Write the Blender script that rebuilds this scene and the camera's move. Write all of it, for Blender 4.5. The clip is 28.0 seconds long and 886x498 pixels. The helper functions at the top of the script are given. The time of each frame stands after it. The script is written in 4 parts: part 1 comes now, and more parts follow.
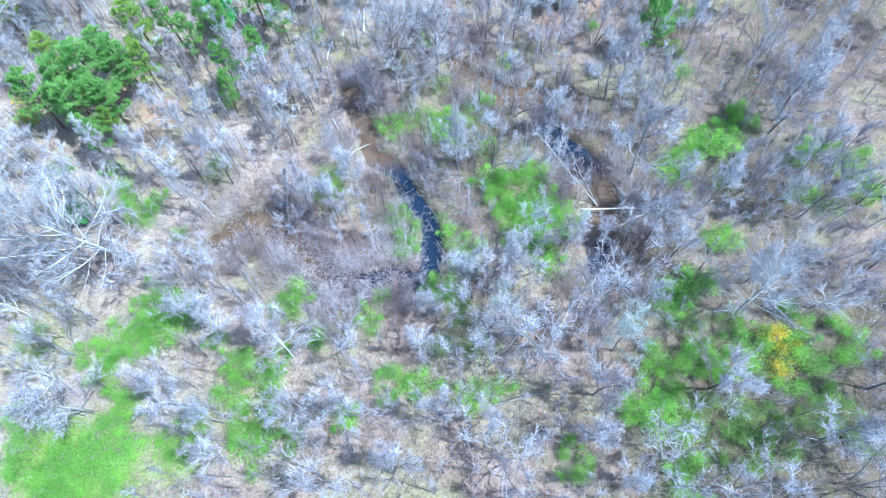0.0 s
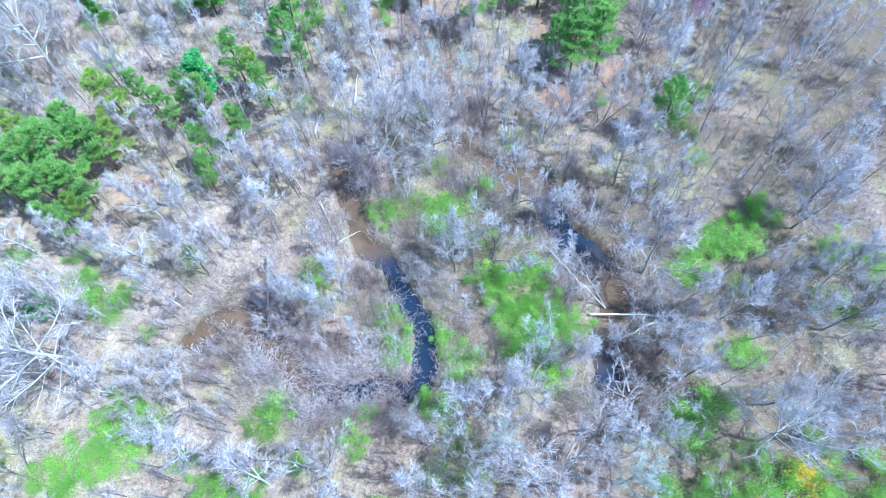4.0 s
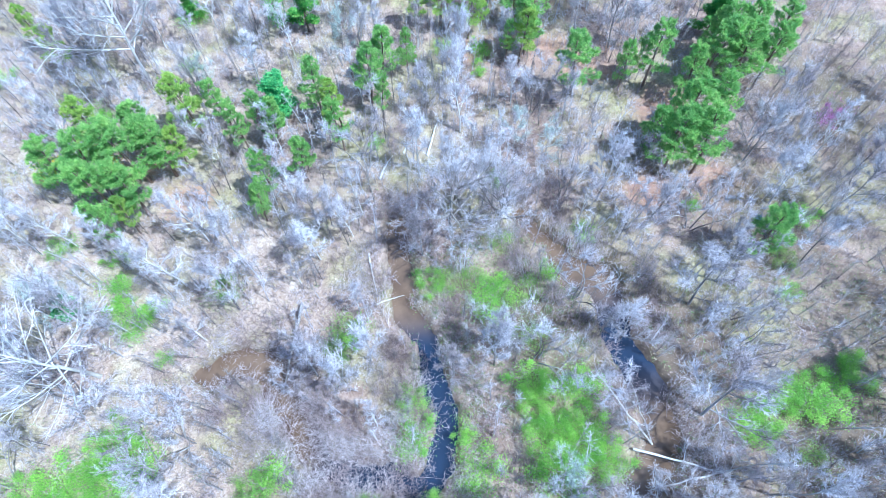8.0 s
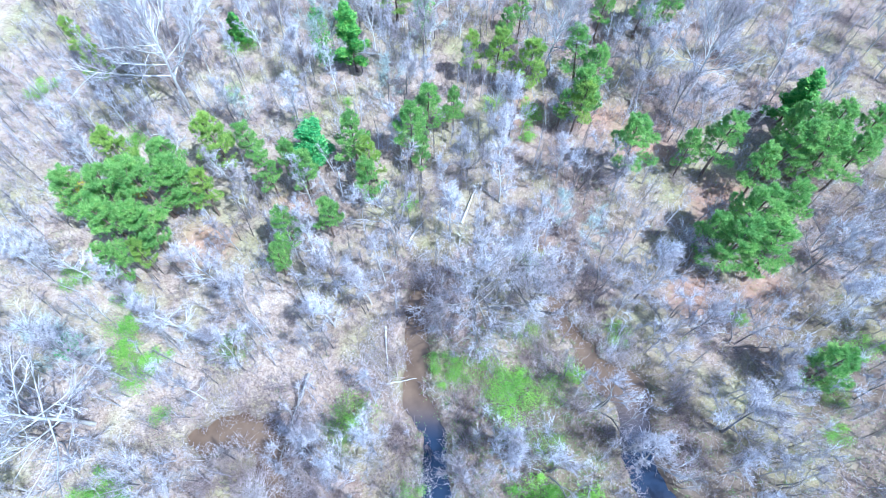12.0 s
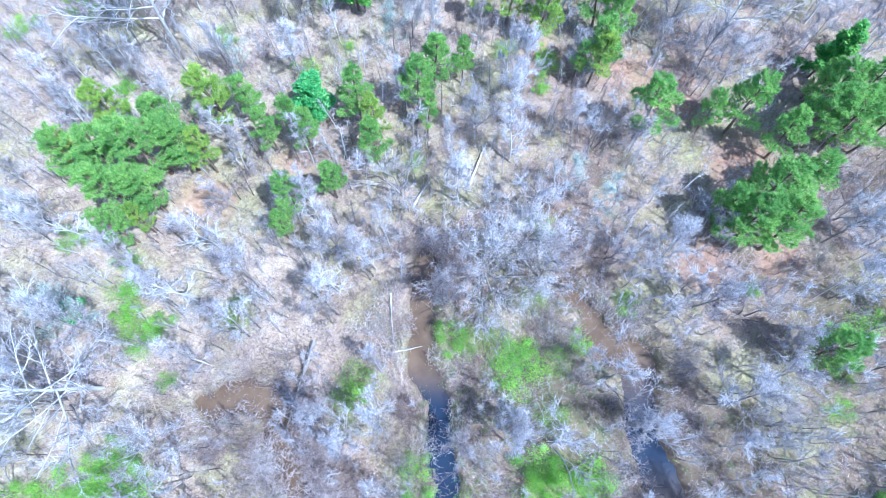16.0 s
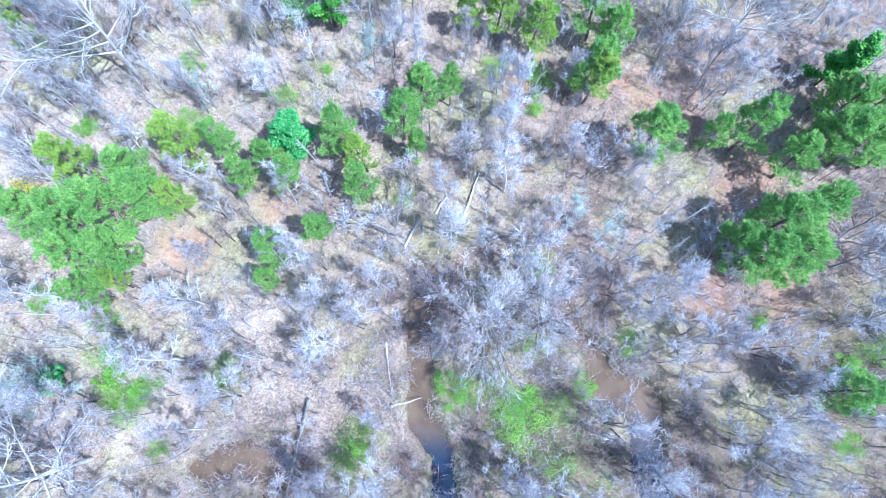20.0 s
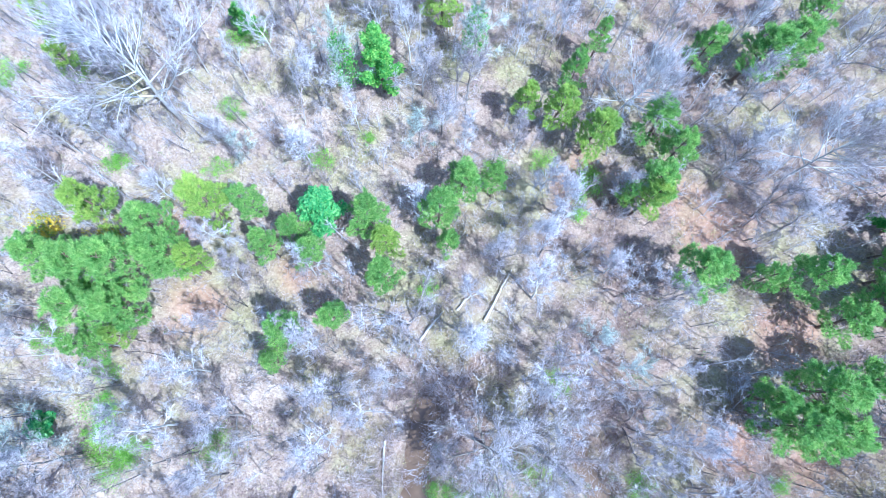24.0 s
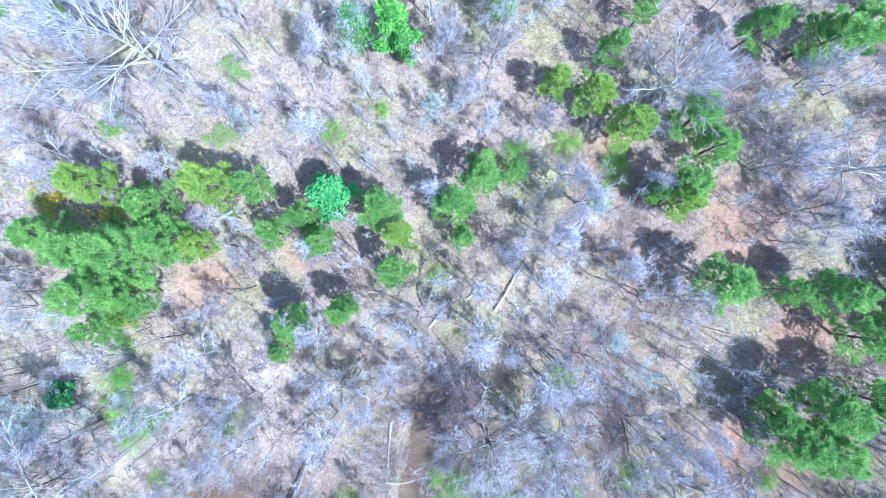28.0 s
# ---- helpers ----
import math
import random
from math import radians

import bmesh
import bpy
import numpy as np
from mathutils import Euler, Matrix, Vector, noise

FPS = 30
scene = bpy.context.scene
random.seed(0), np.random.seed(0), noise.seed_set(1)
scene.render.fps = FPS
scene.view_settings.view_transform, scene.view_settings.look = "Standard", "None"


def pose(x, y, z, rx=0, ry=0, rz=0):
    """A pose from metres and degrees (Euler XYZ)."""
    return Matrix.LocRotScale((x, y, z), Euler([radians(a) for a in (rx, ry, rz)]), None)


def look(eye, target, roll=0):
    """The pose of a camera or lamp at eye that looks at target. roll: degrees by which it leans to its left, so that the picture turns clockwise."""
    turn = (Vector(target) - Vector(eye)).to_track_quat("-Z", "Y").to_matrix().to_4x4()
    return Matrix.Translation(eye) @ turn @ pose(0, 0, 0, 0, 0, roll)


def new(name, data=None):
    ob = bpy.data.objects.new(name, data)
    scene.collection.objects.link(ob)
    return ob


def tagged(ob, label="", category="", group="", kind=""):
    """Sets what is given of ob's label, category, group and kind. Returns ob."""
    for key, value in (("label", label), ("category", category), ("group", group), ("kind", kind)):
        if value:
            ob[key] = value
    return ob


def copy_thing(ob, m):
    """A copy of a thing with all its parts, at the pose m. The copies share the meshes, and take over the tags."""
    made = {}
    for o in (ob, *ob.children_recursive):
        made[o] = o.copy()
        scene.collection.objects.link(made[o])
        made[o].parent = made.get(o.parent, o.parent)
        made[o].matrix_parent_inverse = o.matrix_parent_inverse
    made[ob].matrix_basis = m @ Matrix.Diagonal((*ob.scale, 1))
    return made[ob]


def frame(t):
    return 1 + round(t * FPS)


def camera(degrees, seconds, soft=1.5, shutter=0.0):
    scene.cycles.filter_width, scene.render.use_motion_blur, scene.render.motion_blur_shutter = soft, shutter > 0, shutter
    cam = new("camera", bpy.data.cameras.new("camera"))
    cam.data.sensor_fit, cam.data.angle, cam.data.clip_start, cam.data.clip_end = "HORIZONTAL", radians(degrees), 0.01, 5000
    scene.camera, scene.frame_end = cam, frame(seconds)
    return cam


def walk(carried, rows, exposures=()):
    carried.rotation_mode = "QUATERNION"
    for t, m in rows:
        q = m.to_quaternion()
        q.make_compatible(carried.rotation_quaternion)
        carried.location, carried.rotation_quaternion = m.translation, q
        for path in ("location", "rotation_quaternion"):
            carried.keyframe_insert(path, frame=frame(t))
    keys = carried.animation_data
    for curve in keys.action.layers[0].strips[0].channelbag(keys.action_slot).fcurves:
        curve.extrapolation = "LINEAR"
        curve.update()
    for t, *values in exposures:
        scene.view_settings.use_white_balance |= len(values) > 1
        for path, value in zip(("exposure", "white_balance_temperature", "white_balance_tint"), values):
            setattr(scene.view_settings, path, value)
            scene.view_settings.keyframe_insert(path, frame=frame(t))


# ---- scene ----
EXPOSURES = [(0.0, 1.2, 4960, -2), (10.0, 1.3, 4940, 1), (28.0, 1.33, 4920, 4)]
cam = camera(73.59, 28.0, 0.3)
# seconds, eye x y z, yaw, pitch, roll in degrees
PATH = [
    (0, -3.671, 0.000, 56.039, -12.687, -63.954, -5.982),
    (0.5, -3.404, 0.818, 56.047, -12.915, -63.856, -5.583),
    (1, -3.221, 1.924, 56.025, -13.484, -63.861, -5.152),
    (1.5, -2.756, 3.154, 56.056, -13.566, -63.876, -5.011),
    (2, -2.215, 4.452, 56.013, -13.548, -63.866, -5.001),
    (2.5, -1.741, 5.870, 55.970, -13.767, -63.807, -4.787),
    (3, -1.373, 7.460, 55.980, -14.294, -63.798, -4.339),
    (3.5, -0.875, 9.062, 55.846, -14.487, -63.678, -4.068),
    (5.5, 0.652, 13.996, 54.636, -9.960, -62.495, -3.193),
    (6, 0.637, 14.580, 54.484, -8.631, -62.297, -2.646),
    (6.5, 0.647, 15.338, 54.440, -7.625, -62.231, -2.162),
    (7, 0.937, 16.376, 54.441, -5.818, -62.272, -2.044),
    (7.5, 1.123, 17.531, 54.338, -4.684, -62.258, -1.793),
    (8, 1.390, 18.614, 54.246, -3.141, -62.115, -1.712),
    (8.5, 1.640, 19.986, 54.325, -1.298, -62.155, -1.425),
    (9, 1.916, 21.456, 54.429, 0.473, -62.240, -1.200),
    (9.5, 1.987, 22.885, 54.575, 0.345, -62.352, -0.989),
    (10, 1.926, 24.182, 54.670, 0.019, -62.480, -0.724),
    (10.5, 1.942, 25.076, 54.678, -0.044, -62.360, -0.670),
    (11, 1.948, 25.898, 54.701, 0.740, -62.305, -0.472),
    (11.5, 2.042, 26.782, 54.707, 1.989, -62.338, -0.357),
    (12, 2.177, 27.576, 54.796, 3.558, -62.384, -0.404),
    (12.5, 2.248, 28.317, 54.796, 4.217, -62.394, -0.588),
    (14.5, 1.732, 30.563, 55.178, 4.235, -64.099, -0.467),
    (15, 1.710, 31.381, 55.234, 4.487, -66.378, -0.647),
    (15.5, 1.581, 32.437, 55.291, 4.575, -68.813, -0.684),
    (16, 1.524, 33.123, 55.249, 4.638, -70.941, -0.681),
    (16.5, 1.436, 33.785, 55.125, 4.671, -73.002, -0.616),
    (17, 1.316, 34.792, 55.129, 4.134, -75.095, -0.529),
    (17.5, 1.149, 35.931, 55.328, 3.770, -75.618, -0.247),
    (18, 1.023, 36.994, 55.378, 3.247, -75.843, -0.035),
    (18.5, 0.851, 38.289, 55.315, 2.185, -76.054, 0.505),
    (19, 0.872, 39.555, 55.186, 1.824, -76.025, 0.366),
    (19.5, 0.609, 40.898, 55.124, 0.876, -75.937, 0.932),
    (20, 0.435, 42.371, 55.088, 0.463, -75.830, 0.813),
    (20.5, 0.320, 44.209, 55.073, 0.527, -75.923, 0.612),
    (21, 0.181, 46.229, 55.064, 0.730, -76.105, 0.517),
    (21.5, -0.205, 48.212, 54.950, -0.493, -76.069, 1.207),
    (22, -0.433, 50.250, 54.963, -0.818, -76.076, 1.216),
    (22.5, -0.580, 51.489, 55.001, 1.056, -76.020, 1.503),
    (24.5, -1.121, 52.903, 54.791, 9.456, -76.920, 1.983),
    (25, -1.218, 53.825, 54.612, 10.376, -76.912, 1.137),
    (25.5, -1.413, 55.323, 54.570, 11.567, -77.112, 0.134),
    (26, -1.779, 57.003, 54.456, 12.792, -77.261, -0.480),
    (26.5, -2.276, 58.740, 54.299, 13.650, -77.317, -0.570),
    (27, -2.808, 60.433, 54.350, 13.901, -79.663, -0.345),
    (27.5, -3.267, 61.998, 54.477, 13.493, -84.759, -0.118),
    (28, -3.596, 63.214, 54.502, 13.265, -89.513, -0.109),
]
walk(cam, [(t, pose(x, y, z, 90, 0, yaw) @ pose(0, 0, 0, pitch) @ pose(0, 0, 0, 0, 0, roll)) for t, x, y, z, yaw, pitch, roll in PATH], EXPOSURES)
# end of walk
# ---------------------------------------------------------------- sky and sun
SUN_AZIMUTH, SUN_ELEVATION = 119.0, 60.0
world = bpy.data.worlds.new("spring_sky")
scene.world = world
world.use_nodes = True
wn = world.node_tree
sky = wn.nodes.new("ShaderNodeTexSky")
sky.sky_type = "NISHITA"
sky.sun_disc = False
sky.sun_elevation = radians(SUN_ELEVATION)
sky.sun_rotation = radians(SUN_AZIMUTH)
wn.links.new(sky.outputs[0], wn.nodes["Background"].inputs[0])
wn.nodes["Background"].inputs[1].default_value = 0.115
sun = new("sun", bpy.data.lights.new("sun", "SUN"))
sun.data.energy, sun.data.angle, sun.data.color = 3.4, radians(0.55), (1.0, 0.96, 0.9)
sa, se = radians(SUN_AZIMUTH), radians(SUN_ELEVATION)
sun.matrix_world = look((80 * math.sin(sa) * math.cos(se), 80 * math.cos(sa) * math.cos(se), 80 * math.sin(se)), (0, 0, 0))

# ---------------------------------------------------------------- materials


def material(name, roughness=0.8, specular=0.3):
    m = bpy.data.materials.new(name)
    m.use_nodes = True
    b = m.node_tree.nodes["Principled BSDF"]
    b.inputs["Roughness"].default_value = roughness
    b.inputs["Specular IOR Level"].default_value = specular
    return m, m.node_tree, b


def node(nt, kind, **values):
    n = nt.nodes.new(kind)
    for key, value in values.items():
        n.inputs[key].default_value = value
    return n


def noise_at(nt, scale, detail=3.0, rough=0.6):
    pos = nt.nodes.new("ShaderNodeNewGeometry")
    n = node(nt, "ShaderNodeTexNoise", Scale=scale, Detail=detail, Roughness=rough)
    nt.links.new(pos.outputs["Position"], n.inputs["Vector"])
    return n.outputs["Fac"]


def ramp(nt, source, *stops):
    r = nt.nodes.new("ShaderNodeValToRGB")
    e = r.color_ramp.elements
    while len(e) < len(stops):
        e.new(0.5)
    for item, (at, colour) in zip(e, stops):
        item.position = at
        item.color = (*colour, 1)
    nt.links.new(source, r.inputs[0])
    return r.outputs[0]


def mix(nt, fac, a, b, mode="MIX"):
    m = nt.nodes.new("ShaderNodeMix")
    m.data_type, m.blend_type = "RGBA", mode
    for socket, value in ((m.inputs[0], fac), (m.inputs[6], a), (m.inputs[7], b)):
        if isinstance(value, (int, float)):
            socket.default_value = value
        elif isinstance(value, tuple):
            socket.default_value = (*value, 1)
        else:
            nt.links.new(value, socket)
    return m.outputs[2]


def bump(nt, b, source, strength, distance):
    n = node(nt, "ShaderNodeBump", Strength=strength, Distance=distance)
    nt.links.new(source, n.inputs["Height"])
    nt.links.new(n.outputs[0], b.inputs["Normal"])


def bark(name, dark, mid, pale, vary=0.0):
    """Bark that changes from tree to tree (by place) and along the limb."""
    m, nt, b = material(name, 0.75, 0.35)
    base = ramp(nt, noise_at(nt, 0.23, 1.0), (0.36, dark), (0.5, mid), (0.64, pale))
    streak = ramp(nt, noise_at(nt, 5.0, 4.0, 0.7), (0.3, (0.65, 0.63, 0.62)), (0.6, (1.0, 1.0, 1.0)))
    geo = nt.nodes.new("ShaderNodeNewGeometry")
    twig = ramp(nt, geo.outputs["Random Per Island"], (0.0, (1 - vary, 1 - vary * 1.04, 1 - vary * 1.04)), (0.3, (1 - 0.45 * vary, 1 - 0.47 * vary, 1 - 0.46 * vary)), (0.7, (1.0, 1.0, 1.0)), (1.0, (1.18, 1.18, 1.2)))
    nt.links.new(mix(nt, 1.0, mix(nt, 0.7, base, streak, "MULTIPLY"), twig, "MULTIPLY"), b.inputs["Base Color"])
    bump(nt, b, noise_at(nt, 18.0, 2.0), 0.5, 0.03)
    return m


def leaf(name, dark, mid, pale, gloss=0.5, translucent=0.25):
    m, nt, b = material(name, gloss, 0.4)
    geo = nt.nodes.new("ShaderNodeNewGeometry")
    one = ramp(nt, geo.outputs["Random Per Island"], (0.05, dark), (0.5, mid), (0.95, pale))
    stand = ramp(nt, noise_at(nt, 0.5, 2.0), (0.35, (0.72, 0.8, 0.75)), (0.65, (1.15, 1.08, 1.0)))
    colour = mix(nt, 1.0, one, stand, "MULTIPLY")
    nt.links.new(colour, b.inputs["Base Color"])
    light = nt.nodes.new("ShaderNodeBsdfTranslucent")
    nt.links.new(colour, light.inputs[0])
    both = node(nt, "ShaderNodeMixShader", Fac=translucent)
    nt.links.new(b.outputs[0], both.inputs[1])
    nt.links.new(light.outputs[0], both.inputs[2])
    nt.links.new(both.outputs[0], nt.nodes["Material Output"].inputs[0])
    return m


BARK_GREY = bark("grey_bark", (0.16, 0.14, 0.14), (0.32, 0.30, 0.30), (0.52, 0.50, 0.51), 0.5)
BARK_WHITE = bark("white_bark", (0.44, 0.42, 0.41), (0.64, 0.63, 0.62), (0.78, 0.78, 0.79), 0.35)
BARK_TWIG = bark("twig_bark", (0.42, 0.37, 0.40), (0.57, 0.55, 0.61), (0.70, 0.695, 0.77), 0.7)
BARK_BUDS = bark("budding_twigs", (0.44, 0.54, 0.50), (0.58, 0.68, 0.64), (0.70, 0.79, 0.76), 0.6)
BARK_PINE = bark("pine_bark", (0.14, 0.10, 0.08), (0.20, 0.14, 0.11), (0.264, 0.199, 0.164))
BARK_DEAD = bark("dead_wood", (0.16, 0.14, 0.13), (0.28, 0.25, 0.23), (0.42, 0.39, 0.36))
BRUSH = bark("brush_bark", (0.40, 0.31, 0.31), (0.54, 0.45, 0.46), (0.67, 0.61, 0.64), 0.8)
NEEDLES = leaf("pine_needles", (0.12, 0.32, 0.085), (0.31, 0.56, 0.165), (0.53, 0.73, 0.27), 0.6, 0.5)
NEEDLES_YELLOW = leaf("yellowish_needles", (0.19, 0.36, 0.07), (0.38, 0.56, 0.13), (0.56, 0.68, 0.20), 0.6, 0.45)
LEAF_SPRING = leaf("spring_leaves", (0.18, 0.40, 0.06), (0.32, 0.60, 0.11), (0.46, 0.70, 0.18), 0.55, 0.45)
LEAF_OLIVE = leaf("olive_buds", (0.14, 0.26, 0.06), (0.27, 0.42, 0.11), (0.42, 0.54, 0.18), 0.6, 0.35)
LEAF_DEEP = leaf("evergreen_leaves", (0.06, 0.30, 0.10), (0.13, 0.46, 0.16), (0.27, 0.60, 0.22), 0.5, 0.35)
LEAF_BRIGHT = leaf("bright_evergreen_leaves", (0.07, 0.27, 0.05), (0.16, 0.44, 0.09), (0.32, 0.58, 0.14), 0.5, 0.35)
LEAF_YELLOW = leaf("yellow_blossom", (0.5, 0.38, 0.03), (0.68, 0.54, 0.05), (0.75, 0.62, 0.12), 0.5, 0.3)
LEAF_PINK = leaf("pink_blossom", (0.45, 0.16, 0.42), (0.58, 0.24, 0.55), (0.68, 0.36, 0.64), 0.5, 0.3)
LEAF_DRY = leaf("dry_leaves", (0.27, 0.19, 0.15), (0.45, 0.35, 0.30), (0.62, 0.53, 0.48), 0.7, 0.1)
GRASS_DRY = leaf("dry_grass", (0.36, 0.32, 0.16), (0.55, 0.5, 0.29), (0.68, 0.64, 0.44), 0.6, 0.2)
GRASS_GREEN = leaf("green_grass", (0.22, 0.40, 0.07), (0.36, 0.58, 0.13), (0.50, 0.70, 0.22), 0.5, 0.35)
LEAF_LOW = leaf("low_green_leaves", (0.07, 0.17, 0.05), (0.15, 0.29, 0.08), (0.28, 0.42, 0.13), 0.55, 0.3)


def ground_material():
    m, nt, b = material("leaf_litter_soil", 0.9, 0.15)
    patch = nt.nodes.new("ShaderNodeAttribute")
    patch.attribute_name = "dryness"
    # mud of the creek banks, and the woods' shade painted on the soil
    mud_and_shade = nt.nodes.new("ShaderNodeAttribute")
    mud_and_shade.attribute_name = "mud"
    litter = ramp(nt, noise_at(nt, 0.35, 5.0, 0.65), (0.3, (0.18, 0.13, 0.105)), (0.48, (0.30, 0.225, 0.19)), (0.66, (0.42, 0.335, 0.29)))
    pale = ramp(nt, noise_at(nt, 0.6, 4.0), (0.3, (0.37, 0.295, 0.245)), (0.55, (0.46, 0.385, 0.335)), (0.75, (0.56, 0.49, 0.43)))
    moss = ramp(nt, noise_at(nt, 0.9, 4.0), (0.35, (0.27, 0.26, 0.13)), (0.7, (0.45, 0.45, 0.25)))
    where = ramp(nt, noise_at(nt, 0.11, 3.0), (0.46, (0, 0, 0)), (0.62, (0.7, 0.7, 0.7)))
    colour = mix(nt, patch.outputs["Fac"], litter, pale)
    colour = mix(nt, where, colour, moss)
    grain = ramp(nt, noise_at(nt, 3.2, 6.0, 0.75), (0.3, (0.5, 0.46, 0.44)), (0.52, (0.95, 0.94, 0.93)), (0.75, (1.25, 1.22, 1.2)))
    colour = mix(nt, 0.85, colour, grain, "MULTIPLY")
    pos = nt.nodes.new("ShaderNodeNewGeometry")
    cells = node(nt, "ShaderNodeTexVoronoi", Scale=8.5, Randomness=1.0)
    nt.links.new(pos.outputs["Position"], cells.inputs["Vector"])
    split = nt.nodes.new("ShaderNodeSeparateColor")
    nt.links.new(cells.outputs["Color"], split.inputs[0])
    leaf_tone = ramp(nt, split.outputs[0], (0.0, (0.62, 0.55, 0.52)), (0.35, (0.92, 0.88, 0.86)), (0.7, (1.04, 1.02, 1.0)), (1.0, (1.22, 1.2, 1.2)))
    colour = mix(nt, 0.9, colour, leaf_tone, "MULTIPLY")
    fallen = nt.nodes.new("ShaderNodeAttribute")
    fallen.attribute_name = "needles"
    colour = mix(nt, fallen.outputs["Fac"], colour, ramp(nt, noise_at(nt, 2.5, 5.0), (0.35, (0.30, 0.16, 0.11)), (0.65, (0.50, 0.31, 0.23))))
    colour = mix(nt, mud_and_shade.outputs["Fac"], colour, (0.13, 0.10, 0.075))
    nt.links.new(colour, b.inputs["Base Color"])
    bump(nt, b, noise_at(nt, 5.0, 6.0, 0.7), 0.8, 0.12)
    return m


def water_material():
    m, nt, b = material("muddy_water", 0.1, 0.5)
    # dark blue of shaded, sky-mirroring stretches, put into the base colour
    sky_blue = nt.nodes.new("ShaderNodeAttribute")
    sky_blue.attribute_name = "sky_tint"
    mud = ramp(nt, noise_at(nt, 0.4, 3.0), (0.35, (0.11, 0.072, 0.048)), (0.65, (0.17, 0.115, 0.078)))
    nt.links.new(mix(nt, sky_blue.outputs["Fac"], mud, (0.018, 0.03, 0.062)), b.inputs["Base Color"])
    bump(nt, b, noise_at(nt, 2.5, 3.0), 0.25, 0.06)
    return m


GROUND, WATER = ground_material(), water_material()

# ---------------------------------------------------------------- mesh tools


class Kit:
    """Collects pieces with numpy and turns them into one mesh."""

    def __init__(self):
        self.verts, self.faces, self.count = [], {3: [], 4: []}, 0

    def add(self, verts, faces):
        self.verts.append(np.asarray(verts, float).reshape(-1, 3))
        self.faces[faces.shape[-1]].append(faces.reshape(-1, faces.shape[-1]) + self.count)
        self.count += len(self.verts[-1])

    def rings(self, p, d, r, n):
        side = np.cross(d, np.where(np.abs(d[:, 2:3]) < 0.9, [[0.0, 0, 1]], [[1.0, 0, 0]]))
        side /= np.linalg.norm(side, axis=1, keepdims=True) + 1e-9
        other = np.cross(d, side)
        a = np.arange(n) * 2 * np.pi / n
        return p[:, None] + r[:, None, None] * (np.cos(a)[None, :, None] * side[:, None] + np.sin(a)[None, :, None] * other[:, None])

    def spikes(self, p0, p1, r, n=3):
        """Twigs: slim pyramids from p0 to the tip p1."""
        p0, p1, r = np.asarray(p0, float), np.asarray(p1, float), np.broadcast_to(np.asarray(r, float), (len(p0),))
        d = p1 - p0
        d = d / (np.linalg.norm(d, axis=1, keepdims=True) + 1e-9)
        v = np.concatenate([self.rings(p0, d, r, n), p1[:, None]], 1)
        k = np.arange(n)
        f = np.stack([k, (k + 1) % n, np.full(n, n)], 1)
        self.add(v, f[None] + (np.arange(len(p0)) * (n + 1))[:, None, None])

    def tube(self, points, radii, n=6, cap=True):
        """A bent, tapered stem along points."""
        p, r = np.asarray(points, float), np.asarray(radii, float)
        d = np.gradient(p, axis=0)
        d /= np.linalg.norm(d, axis=1, keepdims=True) + 1e-9
        v = self.rings(p, d, r, n).reshape(-1, 3)
        k, rows = np.arange(n), np.arange(len(p) - 1)
        f = np.stack([k, (k + 1) % n, (k + 1) % n + n, k + n], 1)[None] + (rows * n)[:, None, None]
        self.add(v, f)
        if cap:
            for end in (0, len(p) - 1):
                ring = v[end * n : end * n + n]
                c = np.concatenate([ring, p[end : end + 1]])
                turn = (k, (k + 1) % n) if end else ((k + 1) % n, k)
                self.add(c, np.stack([turn[0], turn[1], np.full(n, n)], 1))

    def blades(self, c, tip, width):
        """Needles and grass: slim triangles from c to tip."""
        c, tip = np.asarray(c, float), np.asarray(tip, float)
        d = tip - c
        s = np.cross(d, RNG.normal(size=c.shape) * 0.4 + [0, 0, 1])
        s *= (np.broadcast_to(width, (len(c),)) / (np.linalg.norm(s, axis=1) + 1e-9))[:, None]
        self.add(np.stack([c - s, c + s, tip], 1), (np.arange(len(c)) * 3)[:, None] + np.arange(3)[None])

    def leaves(self, c, size, up=0.6):
        """Lozenge leaves round the points c, folded along the middle."""
        n = len(c)
        nor = RNG.normal(size=(n, 3)) + [0, 0, up * 2]
        nor /= np.linalg.norm(nor, axis=1, keepdims=True)
        u = np.cross(nor, RNG.normal(size=(n, 3)))
        u /= np.linalg.norm(u, axis=1, keepdims=True)
        w = np.cross(nor, u)
        size = np.broadcast_to(size, (n,))[:, None]
        v = np.stack([c - u * size, c + w * size * 0.5 + nor * size * 0.15, c + u * size, c - w * size * 0.5 + nor * size * 0.15], 1)
        f = np.array([[0, 2, 1], [0, 3, 2]])
        self.add(v, f[None] + (np.arange(n) * 4)[:, None, None])

    def mesh(self, name, mat, smooth=False):
        me = bpy.data.meshes.new(name)
        v = np.concatenate(self.verts)
        me.vertices.add(len(v))
        me.vertices.foreach_set("co", v.ravel())
        groups = [(k, np.concatenate(f)) for k, f in self.faces.items() if f]
        loops = np.concatenate([f.ravel() for _, f in groups])
        sizes = np.concatenate([np.full(len(f), k) for k, f in groups])
        me.loops.add(len(loops))
        me.loops.foreach_set("vertex_index", loops.astype(np.int32))
        me.polygons.add(len(sizes))
        me.polygons.foreach_set("loop_start", np.concatenate([[0], np.cumsum(sizes)[:-1]]).astype(np.int32))
        me.polygons.foreach_set("use_smooth", np.full(len(sizes), smooth))
        me.update(calc_edges=True)
        me.materials.append(mat)
        return me


RNG = np.random.default_rng(7)


def part(name, kit, mat, parent, label="", smooth=False):
    ob = new(name, kit.mesh(name, mat, smooth) if isinstance(kit, Kit) else kit)
    ob.parent = parent
    return tagged(ob, label)


